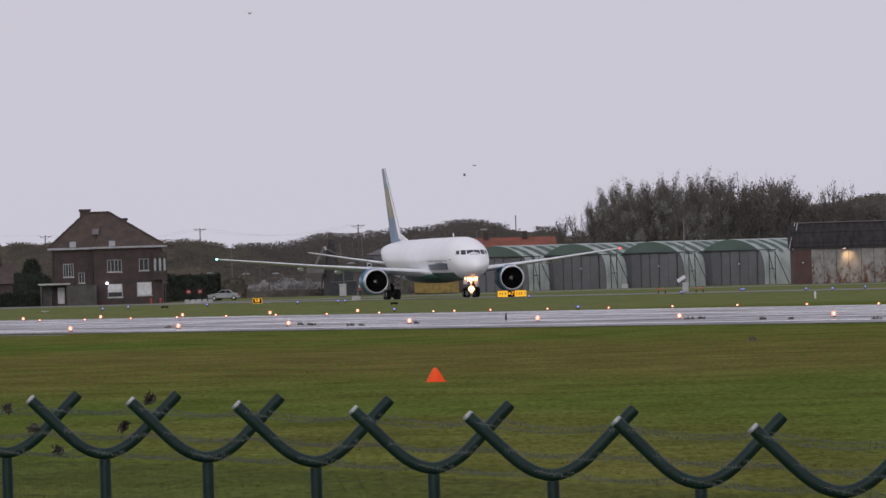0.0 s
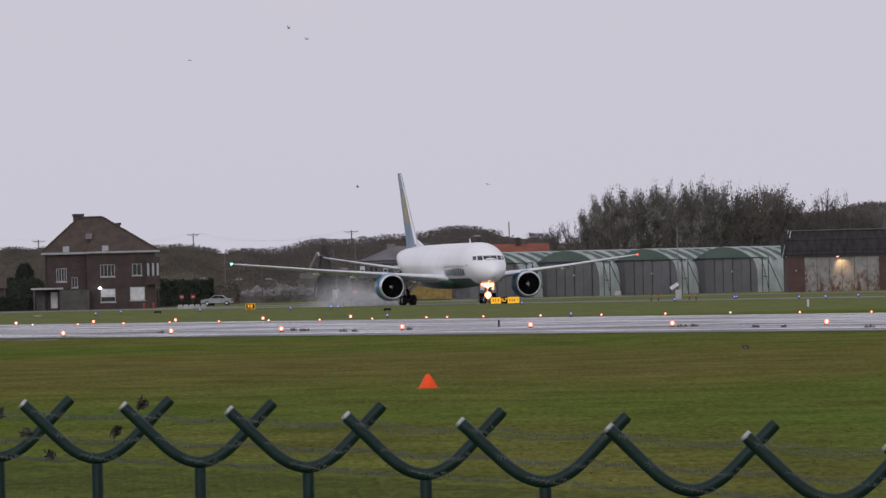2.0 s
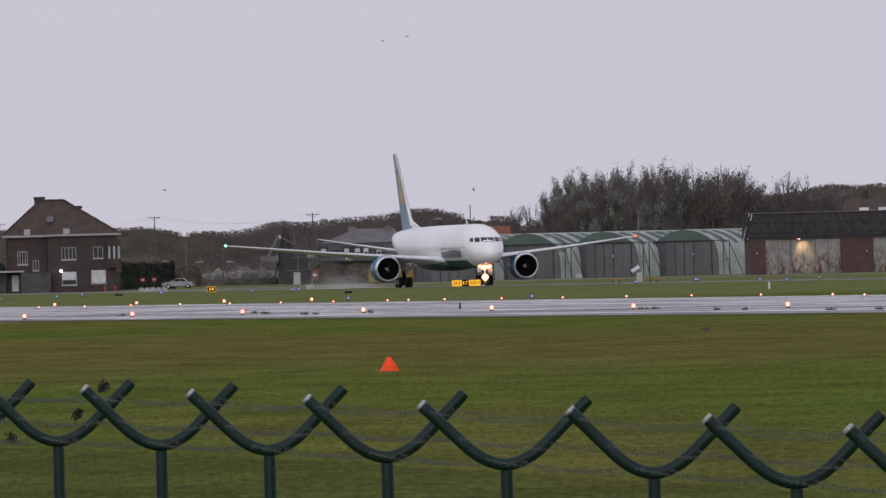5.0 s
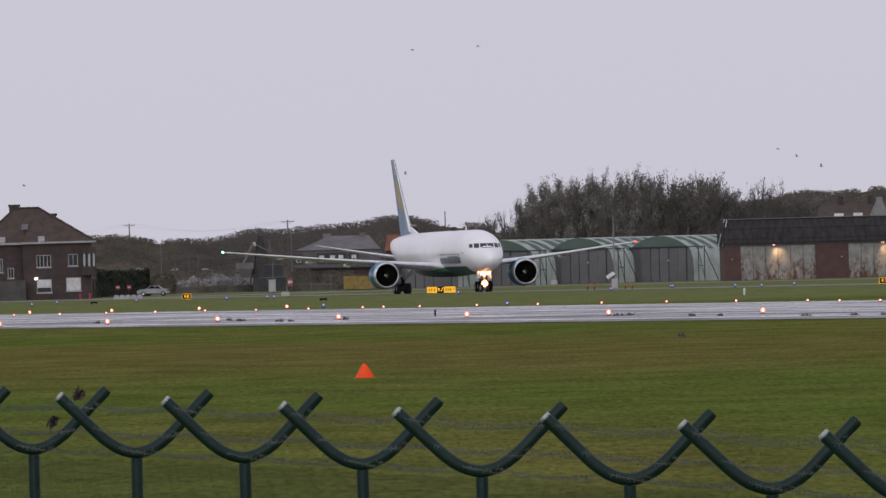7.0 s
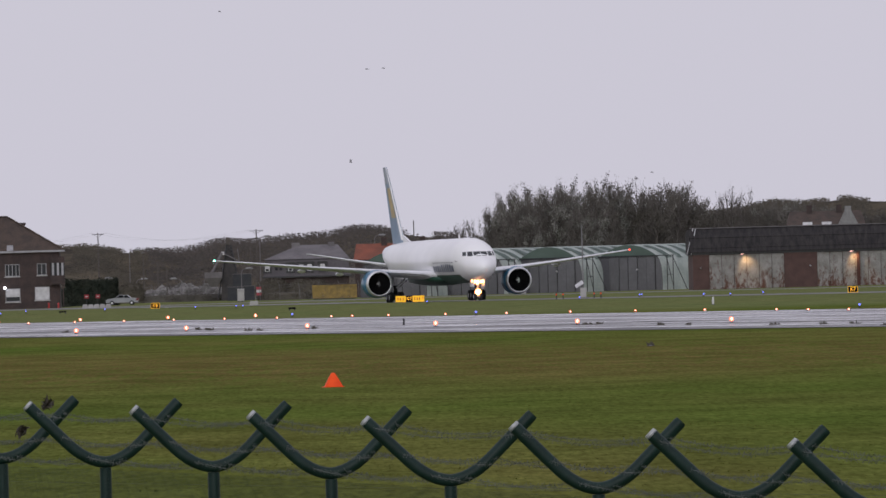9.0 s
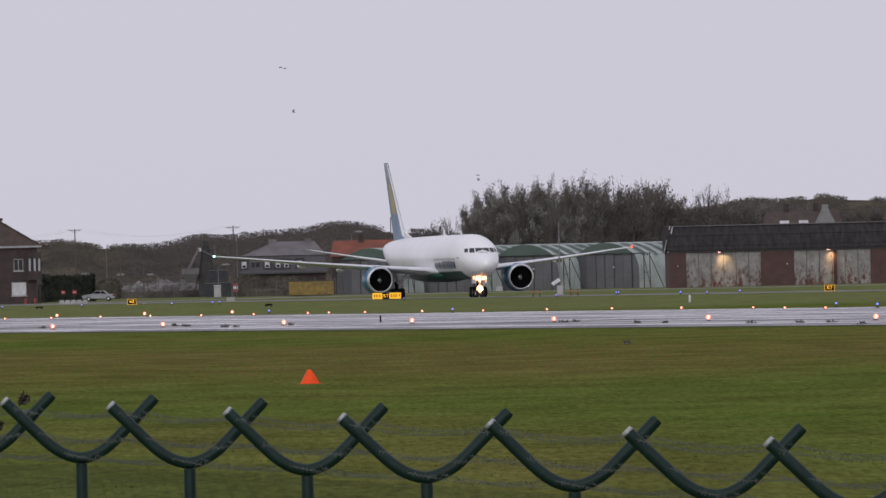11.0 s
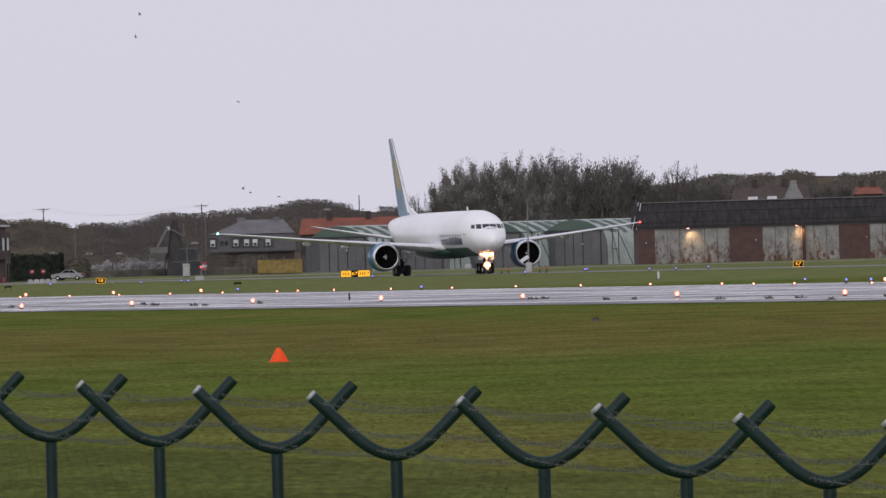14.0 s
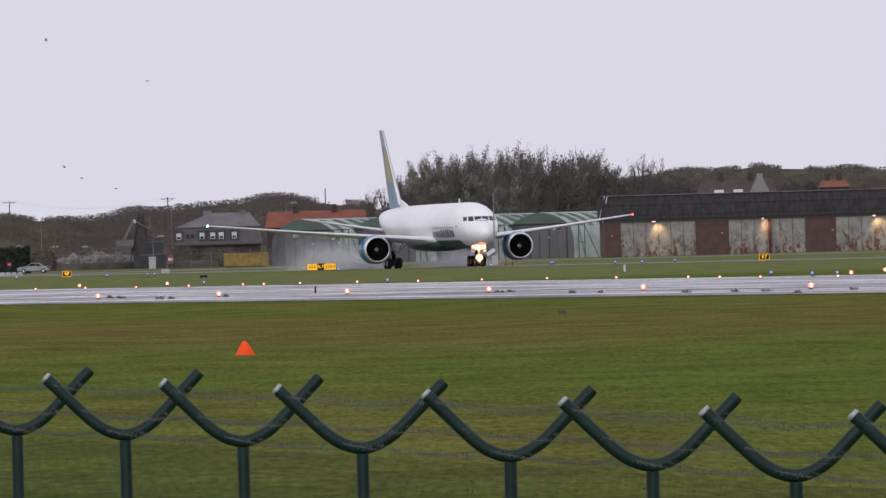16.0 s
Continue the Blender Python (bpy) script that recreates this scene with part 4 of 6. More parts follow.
def dunes():
    m = Mesh()
    A = [-1600 + 16 * i for i in range(238)]
    D = [2780 + 11 * j for j in range(32)] + [3132 + 40 * j for j in range(22)]
    m.add([(a * d / FAR, d, dune_height(a, d)) for d in D for a in A],
          [(j * 238 + i, j * 238 + i + 1, j * 238 + i + 239, j * 238 + i + 238) for j in range(53) for i in range(237)], True)
    tagged(part("ground", m, DUNE), "dune ridge with dull brown grass and scrub", "dune", kind="structure")
    rng = np.random.default_rng(3)
    n = 190000
    a = rng.uniform(-1300, 1700, n)
    d = 2810 + 320 * rng.random(n) ** 0.7
    keep = [i for i in range(n) if noise.noise(Vector((a[i] * .011, d[i] * .006, 5))) > -.55 + (0.30 if -560 < a[i] < -330 else 0) and not (d[i] > 3000 and noise.noise(Vector((a[i] * .02, 3, 2))) < -.3)]
    # dark leafless wood in the middle, lighter scrub on the open dunes
    for name, mat, label, inside in (("wood", WOOD, "dense dark leafless wood along the dune ridge", True), ("scrub", SCRUB, "dull brown dune scrub and rough grass", False)):
        vs, fs = [], []
        for i in keep:
            edge = -345 + 30 * noise.noise(Vector((d[i] * .02, 4, 1)))
            if (edge < a[i] < 560) != inside:
                continue
            x, y = a[i] * d[i] / FAR, d[i]
            z = dune_height(a[i], d[i])
            s = rng.uniform(.08, .26)
            for _ in range(2):
                ang, dx, dz = rng.uniform(0, 3.14), rng.uniform(-.7, .7), rng.uniform(0, 1.0) ** 2 * (1.3 if inside else .8)
                c, q = math.cos(ang) * s, math.sin(ang) * s
                k = len(vs)
                vs += [(x + dx - c, y - q, z + dz - .3 * s), (x + dx + c, y + q, z + dz + rng.uniform(-.5, .5) * s), (x + dx + rng.uniform(-.6, .6) * s, y, z + dz + s * rng.uniform(.2, .9))]
                fs.append((k, k + 1, k + 2))
        tagged(part(name, Mesh().add(vs, fs), mat), label, name, kind="stuff")


dunes()


def tree_mesh(seed, tall, spread, poplar, leaf_n, leaf_mat_share=0.0):
    """Trunk with limbs, and a crown of small leaf clumps with gaps."""
    rng = random.Random(seed)
    wood = Mesh()
    lean = rng.uniform(-.03, .05)
    wood.tube([(0, 0, -.2), (lean * tall * .3, 0, tall * .3), (lean * tall * .7, 0, tall * .65), (lean * tall, 0, tall * (.84 if poplar else .90))], [tall * .022, tall * .017, tall * .009, tall * .002], 7)
    tips = []
    for i in range(44 if poplar else 30):
        z0 = tall * rng.uniform(.08 if poplar else .2, .72 if poplar else .8)
        ang = rng.uniform(0, 2 * math.pi)
        reach = spread * (1.0 - (.25 if poplar else .5) * z0 / tall) * rng.uniform(.4, 1.05)
        rise = tall * (rng.uniform(.20, .36) if poplar else rng.uniform(.06, .26))
        p0 = Vector((lean * z0, 0, z0))
        p2 = p0 + Vector((math.cos(ang) * reach, math.sin(ang) * reach, rise * (1 - .3 * z0 / tall)))
        p1 = p0.lerp(p2, .5) + Vector((0, 0, -.12 * rise))
        wood.tube([p0, p1, p2], [tall * .006, tall * .004, tall * .0012], 4, False)
        tips.append((p0, p1, p2))
        for _ in range(5):
            b0 = p1.lerp(p2, rng.uniform(0, 1))
            b1 = b0 + Vector((rng.uniform(-1, 1) * spread * .2, rng.uniform(-1, 1) * spread * .2, rng.uniform(.06, .14) * tall))
            wood.tube([b0, b1], [tall * .0022, tall * .0007], 3, False)
            tips.append((b0, b0.lerp(b1, .5), b1))
    tips.append((Vector((lean * tall * .7, 0, tall * .7)), Vector((lean * tall * .85, 0, tall * .85)), Vector((lean * tall, 0, tall * .97))))
    dark, pale = Mesh(), Mesh()
    for _ in range(leaf_n):
        p0, p1, p2 = rng.choice(tips)
        u = rng.uniform(0, 1.05)
        c = (p0.lerp(p1, u * 2) if u < .5 else p1.lerp(p2, u * 2 - 1)) + Vector([rng.gauss(0, .035 * spread + .12) for _ in range(3)])
        s = rng.uniform(.07, .19)
        t = [c + Vector((rng.uniform(-.7, .7) * s, rng.uniform(-.7, .7) * s, rng.uniform(-1.5, 1.7) * s)) for _ in range(3)]
        side = noise.noise(c * .35 + Vector((seed, 0, 0)))
        (pale if leaf_mat_share and side + rng.uniform(-.2, .2) > .45 - leaf_mat_share else dark).add(t, [(0, 1, 2)])
    return wood, dark, pale


def tree_kind(seed, tall, spread, poplar, leaf_n, share, label):
    t = thing("tree", pose(0, 0, 0), label, "tree", "trees behind the hangars")
    wood, dark, pale = tree_mesh(seed, tall, spread, poplar, leaf_n, share)
    part("trunk", wood, BARK, t)
    part("crown", dark, LEAVES, t)
    if pale.v:
        part("pale_foliage", pale, PALE_LEAVES, t, "pale undersides of wind-turned leaves")
    return t


def plant(kinds, rows, seed):
    rng = random.Random(seed)
    used = set()
    for i, (a, d, e) in enumerate(rows):
        kind = kinds[i % len(kinds)]
        want = height(e, d)
        s = want / kind["tall"]
        m = pose(a * d / FAR, d, 0, 0, 0, rng.uniform(0, 360))
        if kind["ob"] not in used:
            used.add(kind["ob"])
            kind["ob"].scale = (s, s, s)
            kind["ob"].matrix_basis = m @ Matrix.Diagonal((s, s, s, 1))
        else:
            c = copy_thing(kind["ob"], m)
            c.matrix_basis = m @ Matrix.Diagonal((s, s, s, 1))


POPLARS = [{"tall": 16, "ob": tree_kind(s, 16, 3.6, True, 17000, .22, "tall dark poplar losing its leaves, pale leaf backs")} for s in (11, 12, 13)]
BUSHY = [{"tall": 13, "ob": tree_kind(s, 13, 4.6, False, 12000, .03, "broad half-bare autumn tree with fine dark twigs")} for s in (21, 22)]
BARE = [{"tall": 12, "ob": tree_kind(s, 12, 2.8, True, 900, .0, "slender bare tree with upright twigs")} for s in (31, 32)]
plant(POPLARS, [(272, 2520, 119), (290, 2560, 141), (306, 2500, 144), (325, 2550, 149), (345, 2520, 145), (362, 2570, 152), (380, 2510, 143), (398, 2560, 153), (415, 2520, 155), (434, 2550, 149), (450, 2510, 157), (468, 2560, 154), (486, 2520, 157), (502, 2560, 147), (335, 2480, 109), (425, 2480, 114), (475, 2480, 117)], 1)
plant(BUSHY, [(530, 2560, 146), (556, 2520, 156), (585, 2560, 155), (612, 2540, 144), (640, 2560, 122), (668, 2580, 116), (745, 2580, 118), (775, 2560, 124), (805, 2590, 122), (835, 2560, 116), (870, 2590, 112), (290, 2600, 110), (360, 2610, 118), (440, 2610, 120), (500, 2600, 118), (570, 2610, 112), (690, 2600, 108), (720, 2590, 112), (250, 2590, 70), (930, 2600, 108), (980, 2600, 104)], 2)
plant(BARE, [(212, 2520, 92), (232, 2540, 98), (690, 2540, 138), (712, 2550, 134), (596, 2530, 152), (545, 2540, 152)], 3)


# ---- airfield lights ----
LAMP_EYE = {}

def lamp_kind(name, label, size, mat, tall, group):
    t = thing(name, pose(0, -50, 0), label, "airfield light", group)
    part("stem", Mesh().tube([(0, 0, 0), (0, 0, tall)], 0.035, 8).tube([(0, 0, 0), (0, 0, .04)], .13, 10), DARK, t)
    prof = [(-size * .9, size * .3), (-size * .6, size * .8), (0, size), (size * .6, size * .8), (size, .01)]
    part("lens", Mesh().revolve(prof, 12, pose(0, 0, tall + size * .6, 0, -90, 0)), mat, t, "glowing lens")
    # warm lens stands for the halo; a small white core is added before it
    if mat is LAMP_WARM:
        part("lamp_core", Mesh().revolve([(-size * .7, .01), (-size * .4, size * .32), (0, size * .42), (size * .4, size * .32), (size * .7, .01)], 10, pose(0, -size * .75, tall + size * .6, 0, -90, 0)), LAMP_CORE, t, "white centre of the lamp's glare")
    LAMP_EYE[t.name] = tall + size * .6
    return t


def set_out(kind, rows):
    for i, (a, d) in enumerate(rows):
        p = spot(a, d * (1 - (LAMP_EYE[kind.name] - .02) / EYE.z), 0.02)
        if i == 0:
            kind.matrix_basis = pose(*p)
        else:
            copy_thing(kind, pose(*p))


# raised edge lights along the near side, and the finer rows along the far side
NEAR_ROW = [(-663, 1062), (-472, 1052), (-277, 1044), (-63, 1022), (164, 1000), (415, 962), (688, 922), (985, 868), (1310, 830), (-860, 1090)]
set_out(lamp_kind("edge_light", "raised runway edge light glowing warm white", 0.125, LAMP_WARM, 0.12, "near runway lights"), NEAR_ROW)
BIG_ROW = [(-746, 1420), (-609, 1408), (-464, 1392), (-309, 1380), (-154, 1366), (1057, 1110), (1117, 1160), (-890, 1440)]
set_out(lamp_kind("approach_light", "bright warm runway light on a short stem", 0.125, LAMP_WARM, 0.08, "far runway lights"), BIG_ROW)
SMALL_ROW = [(-717, 1335), (-637, 1310), (-556, 1305), (-474, 1300), (-387, 1294), (-299, 1286), (-209, 1268), (-116, 1258), (-20, 1258), (17, 1255), (81, 1246), (182, 1232), (290, 1210), (403, 1200), (518, 1180), (641, 1150), (768, 1110), (824, 1085), (896, 1062), (1033, 1030), (1180, 1000), (-800, 1345)]
set_out(lamp_kind("centre_light", "small warm runway light set low in the asphalt", 0.08, LAMP_WARM, 0.03, "small runway lights"), SMALL_ROW)
BLUE_ROW = [(-605, 1858), (-89, 1384), (236, 1275), (526, 1980), (530, 1990), (687, 1851), (745, 1900), (915, 1175), (988, 1130), (1032, 1122), (-188, 1952), (-176, 1960), (-260, 1930), (640, 1880), (420, 1890), (150, 1900), (-420, 1960), (-560, 1960)]
set_out(lamp_kind("taxiway_light", "small blue taxiway edge light", 0.07, LAMP_BLUE, 0.2, "blue taxiway lights"), BLUE_ROW)


# ---- painted lines, bright wet streaks and wet strips on the runway ----
def stripe(d0, width, x0, x1, mat, name, label, seed, z=0.026):
    m = Mesh()
    n = 60
    vs = []
    for i in range(n + 1):
        x = x0 + (x1 - x0) * i / n
        w = width * (0.75 + 0.5 * noise.noise(Vector((x * .3, seed, 0))))
        vs += [(x, line(d0, x) - w, z), (x, line(d0, x) + w, z)]
    m.add(vs, [(2 * i, 2 * i + 2, 2 * i + 3, 2 * i + 1) for i in range(n)])
    tagged(part(name, m, mat), label, "marking", kind="structure")


# white edge lines that also put bright wet reflections into the colour
stripe(905, 7, -80, 60, LINE, "trim", "worn white runway edge line, also a bright wet streak", 1)
stripe(1085, 10, -80, 60, LINE, "trim", "worn white runway line, also a bright wet streak", 2)
stripe(1186, 4, -80, 60, LINE, "trim", "faint white runway line, also a bright wet streak", 3)
stripe(960, 3, -80, 60, MUD, "trim", "dark muddy streak on the runway", 4)
stripe(868, 8, -90, 70, CONCRETE, "trim", "pale concrete runway shoulder", 5)
stripe(874, 2.2, -52, -2, MUD, "trim", "dark muddy rim of the runway shoulder", 6, 0.034)
stripe(893, 1.6, -34, 30, MUD, "trim", "dark muddy streak along the runway edge", 7, 0.034)
verge = Mesh()
for i in range(60):
    x = -48 + i * .45
    y = line(836, x) + 2 * noise.noise(Vector((x * .6, 2, 0)))
    verge.add([(x, y, .008), (x + .47, y - .6, .008), (x + .47, y + 9, .008), (x, y + 10, .008)], [(0, 1, 2, 3)])
tagged(part("trim", verge, CONCRETE), "wet strip of broken paving beside the runway", "paving", kind="structure")


def weed_clump(a, d, w, seed):
    rng = random.Random(seed)
    p = spot(a, d)
    w *= .6
    t = thing("weed_clump", pose(p.x, p.y, 0.02), "dark clump of weeds and mud on the runway edge", "weeds", "weeds on the runway")
    m = Mesh()
    for _ in range(16):
        x, h = rng.gauss(0, w * .22), rng.uniform(.04, .20)
        y = rng.uniform(-.8, .8)
        m.add([(x - .06, y, -.01), (x + .06, y, -.01), (x + rng.uniform(-.14, .14), y, h)], [(0, 1, 2)])
    tagged(part("stalks", m, MUD, t), kind="stuff")
    rings = [[Vector((math.cos(u) * w * .42 * r, math.sin(u) * 1.2 * r, z)) for u in (2 * math.pi * k / 10 for k in range(10))] for r, z in ((1, 0), (.75, .02), (.3, .035))]
    part("mud", Mesh().loft(rings), MUD, t)


for k, (a, d, w) in enumerate([(-257, 1000, .5), (-240, 990, .7), (-232, 985, .4), (-168, 955, .8), (-148, 950, .5), (-52, 962, .4), (433, 895, 1.2), (453, 900, .8), (562, 859, .6), (612, 850, .5), (762, 815, .9), (850, 805, .6), (905, 800, .8), (960, 770, .9), (1060, 790, .6), (-490, 1020, .4), (542, 626, .5)]):
    weed_clump(a, d, w, k)

# pale stone kerb block and posts
for k, (a, d, w, h, mat, name, label) in enumerate([
        (-495, 1747, .75, .28, BLACK, "marker_block", "low dark marker block on the grass"), (-89, 1570, .7, .30, BLACK, "marker_block", "low dark marker block on the grass"), (-707, 1696, .8, .22, TRIM, "cover_slab", "pale concrete cover slab"),
        (-156, 1880, .95, .62, TRIM, "junction_box", "pale grey metal junction box"), (-310, 1900, .75, .16, TRIM, "cover_slab", "pale concrete cover slab"), (320, 2300, .85, .75, TRIM, "junction_box", "pale grey cabinet on legs"),
        (656, 1322, .16, .62, CURTAIN, "marker_post", "short white marker post"), (108, 985, .1, .42, BLACK, "marker_post", "short dark post on the runway")]):
    p = spot(a, d)
    t = thing(name, pose(p.x, p.y, 0), label, "marker")
    part("body", Mesh().prism([(-w / 2, .12 if w > .5 else 0), (w / 2, .12 if w > .5 else 0), (w / 2, h - .05), (w / 2 - .05, h), (-w / 2 + .05, h), (-w / 2, h - .05)], -.2, .2), mat, t)
    if w > .5:
        for x in (-w / 2 + .1, w / 2 - .1):
            part("leg", Mesh().box(x - .05, -.12, 0, x + .05, .12, .12), DARK, t)
    else:
        part("foot", Mesh().box(-w, -.2, 0, w, .2, .04), DARK, t)


# ---- signs ----
SIGN_DARK = material("sign_ochre", (.32, .14, .01), .6, scale=3)
def text_part(body, size, mat, parent, m, label=""):
    cu = bpy.data.curves.new("lettering", "FONT")
    cu.body, cu.size, cu.align_x, cu.align_y, cu.extrude = body, size, "CENTER", "CENTER", 0.004
    tmp = new("lettering", cu)
    me = bpy.data.meshes.new_from_object(tmp.evaluated_get(bpy.context.evaluated_depsgraph_get()))
    bpy.data.objects.remove(tmp)
    me.materials.clear()
    return part("lettering", me, mat, parent, label, at=m)


def taxi_sign():
    p = spot(120, 1845)
    t = thing("taxiway_sign", pose(p.x, p.y, 0), "lit yellow and black taxiway guidance sign with arrows", "sign")
    W, H0, H1 = 3.14, .10, .76
    part("frame", Mesh().box(-W / 2 - .03, -.02, H0 - .02, W / 2 + .03, .16, H1 + .03), DARK, t)
    for x0, x1, mat in ((-W / 2, -.45, SIGN_YELLOW), (-.45, .27, BLACK), (.27, W / 2, SIGN_YELLOW)):
        part("panel", Mesh().box(x0 + .01, -.05, H0, x1 - .01, -.02, H1), mat, t)
    face = lambda x: pose(x, -.056, (H0 + H1) / 2 + .01, 90, 0, 0)
    text_part("K7", .50, SIGN_AMBER, t, face(-.09), "amber letters")
    for x in (-1.3, -1.05, -.74, .52, .78, 1.02):
        part("letter_bar", Mesh().box(x - .06, -.058, H0 + .18, x + .06, -.05, H1 - .18), SIGN_DARK, t)
    part("arrow", Mesh().prism([(1.28, .5), (1.40, .36), (1.52, .5), (1.43, .5), (1.43, .62), (1.37, .62), (1.37, .5)][::-1], -.06, -.05), SIGN_DARK, t)
    for x in (-1.2, 0, 1.2):
        part("leg", Mesh().box(x - .05, .03, 0, x + .05, .1, H0), DARK, t)


def small_sign(a, d, text, w):
    p = spot(a, d)
    t = thing("taxiway_sign", pose(p.x, p.y, 0), "small black taxiway sign with glowing amber letters", "sign")
    part("panel", Mesh().box(-w / 2, 0, .14, w / 2, .12, .66), BLACK, t)
    part("rim", Mesh().box(-w / 2 - .04, -.01, .66, w / 2 + .04, .13, .70).box(-w / 2 - .04, -.01, .10, w / 2 + .04, .13, .14).box(-w / 2 - .04, -.01, .14, -w / 2, .13, .66).box(w / 2, -.01, .14, w / 2 + .04, .13, .66), SIGN_YELLOW, t)
    text_part(text, .46, SIGN_AMBER, t, pose(0, -.012, .41, 90, 0, 0), "amber letters")
    for x in (-w / 3, w / 3):
        part("leg", Mesh().box(x - .04, .03, 0, x + .04, .09, .10), DARK, t)


taxi_sign()
small_sign(-331, 1870, "K8", .92)
small_sign(904, 1672, "K7", .92)


def cone_marker():
    p = spot(-20, 440)
    t = thing("runway_marker", pose(p.x, p.y, 0, 0, 0, 12), "bright orange pyramid marker on the grass", "marker")
    part("shell", Mesh().loft([[Vector((x * s, y * s, z)) for x, y in ((-.22, -.16), (.22, -.16), (.24, .16), (-.20, .16))] for s, z in ((1.08, 0), (1.0, .03), (.58, .22), (.22, .355), (.12, .37))]), ORANGE, t)
    part("base", Mesh().box(-.26, -.2, 0, .26, .2, .015), ORANGE, t)


cone_marker()


def mast():
    p = spot(427, 1818)
    t = thing("wind_mast", pose(p.x, p.y, 0), "slender grey mast with a tilted solar panel and a box", "mast")
    k = 1818 / FAR
    part("pole", Mesh().tube([(0, 0, 0), (0, 0, 4.5), (0, 0, height(84, 1818))], [.085, .07, .045], 10), GALVANISED, t)
    part("solar_panel", Mesh().box(-.48, -.03, -.24, .48, .03, .24, pose(-.42, -.25, height(-21, 1818), -40, -33, 0)), CURTAIN, t, "tilted pale solar panel")
    part("cabinet", Mesh().box(-.32, -.25, .15, .32, .2, 1.15), TRIM, t)
    part("bracket", Mesh().tube([(0, 0, 1.75), (-.6, -.2, 1.3)], .04, 6), DARK, t)
    part("footing", Mesh().box(-.6, -.4, 0, .6, .4, .15), GALVANISED, t)


mast()
bollard = thing("bollard", pose(0, 0, 0), "thin dark and white marker stake by the mast", "post", "stakes by the mast")
part("stake", Mesh().tube([(0, 0, 0), (0, 0, .72)], .06, 8), DARK, bollard)
part("band", Mesh().tube([(0, 0, .42), (0, 0, .60)], .066, 8), ORANGE, bollard)
for i, a in enumerate((379, 391, 446, 458)):
    m = pose(a * 1810 / FAR, 1810, 0)
    if i:
        copy_thing(bollard, m)
    else:
        bollard.matrix_basis = m


# ---- the yard on the far side ----
DULL_RED = material("dull_red_lens", (.16, .02, .02), .4, scale=3)
def car_thing(m, label, body_mat, tail=False, estate=False):
    """A saloon facing +x."""
    t = thing("car", m, label, "car")
    prof = [(-2.2, .35), (-2.22, .75), (-2.05, .92), (-1.25, .98), (-.75, 1.38), (.35, 1.42), (.95, 1.0), (1.95, .86), (2.2, .68), (2.2, .35)]
    if estate:
        prof[3:5] = [(-2.0, 1.05), (-1.75, 1.40)]
    n = len(prof)
    rings = [[Vector((x, y, z if z < .95 or abs(y) < .7 else z - .03)) for x, z in prof] for y in (-.80, -.68, .68, .80)]
    body = part("body", Mesh().loft(rings), body_mat, t)
    for sgn in (-1, 1):
        wm = Mesh().prism([(-1.15, 1.0), (-.72, 1.32), (.3, 1.35), (.82, 1.02)], sgn * .805 - .006, sgn * .805 + .006)
        part("side_window", wm, GLASS, t)
        part("window_pillar", Mesh().box(-.32, sgn * .815 - .008, 1.0, -.24, sgn * .815 + .008, 1.34), body_mat, t)
        for x in (-1.35, 1.35):
            w = part("wheel", wheel_mesh(.31, .2)[0], RUBBER, t, at=pose(x, sgn * .74, .31))
            part("rim", wheel_mesh(.31, .2)[1], GREY_PAINT, w)
        part("tail_light", Mesh().box(-2.26, sgn * .60 - .23, .60, -1.95, sgn * .60 + .23, .90), LAMP_RED if tail else DULL_RED, t, "red tail light")
        part("head_light", Mesh().box(2.17, sgn * .62 - .2, .60, 2.23, sgn * .62 + .15, .76), CURTAIN, t)
    part("rear_window", Mesh().add([(-1.27, -.6, 1.0), (-1.27, .6, 1.0), (-.80, .55, 1.36), (-.80, -.55, 1.36)], [(0, 3, 2, 1)]), GLASS, t)
    part("windscreen", Mesh().add([(.98, -.62, 1.01), (.98, .62, 1.01), (.40, .56, 1.40), (.40, -.56, 1.40)], [(0, 1, 2, 3)]), GLASS, t)
    part("bumper", Mesh().box(2.16, -.78, .32, 2.28, .78, .5).box(-2.28, -.78, .32, -2.16, .78, .5), DARK, t)
    return t


SILVER = material("silver_car_paint", (.20, .21, .23), .35, .3, second=(.25, .26, .28), scale=1)
RED_CAR = material("white_and_red_paint", (.55, .50, .50), .35, second=(.42, .04, .04), scale=1.1, share=(.52, .56))
DARK_CAR = material("dark_car_paint", (.05, .05, .06), .35, scale=1)
p = spot(-389, 2330)
car_thing(pose(p.x, p.y, 0.02, 0, 0, 176), "silver saloon car parked beside the dark hedge", SILVER)
CAR_A = car_thing(pose(0, 2600, .4, 0, 0, 180), "white estate car with red markings on the far road", RED_CAR, False, True)
CAR_B = car_thing(pose(30, 2600, .4, 0, 0, 180), "dark saloon car with its red tail lights on", DARK_CAR, True)

road = Mesh().box(-130, 2592, -.2, 160, 2609, .40)
tagged(part("road", road, CONCRETE), "grey public road on a low bank behind the yard", "road", kind="structure")


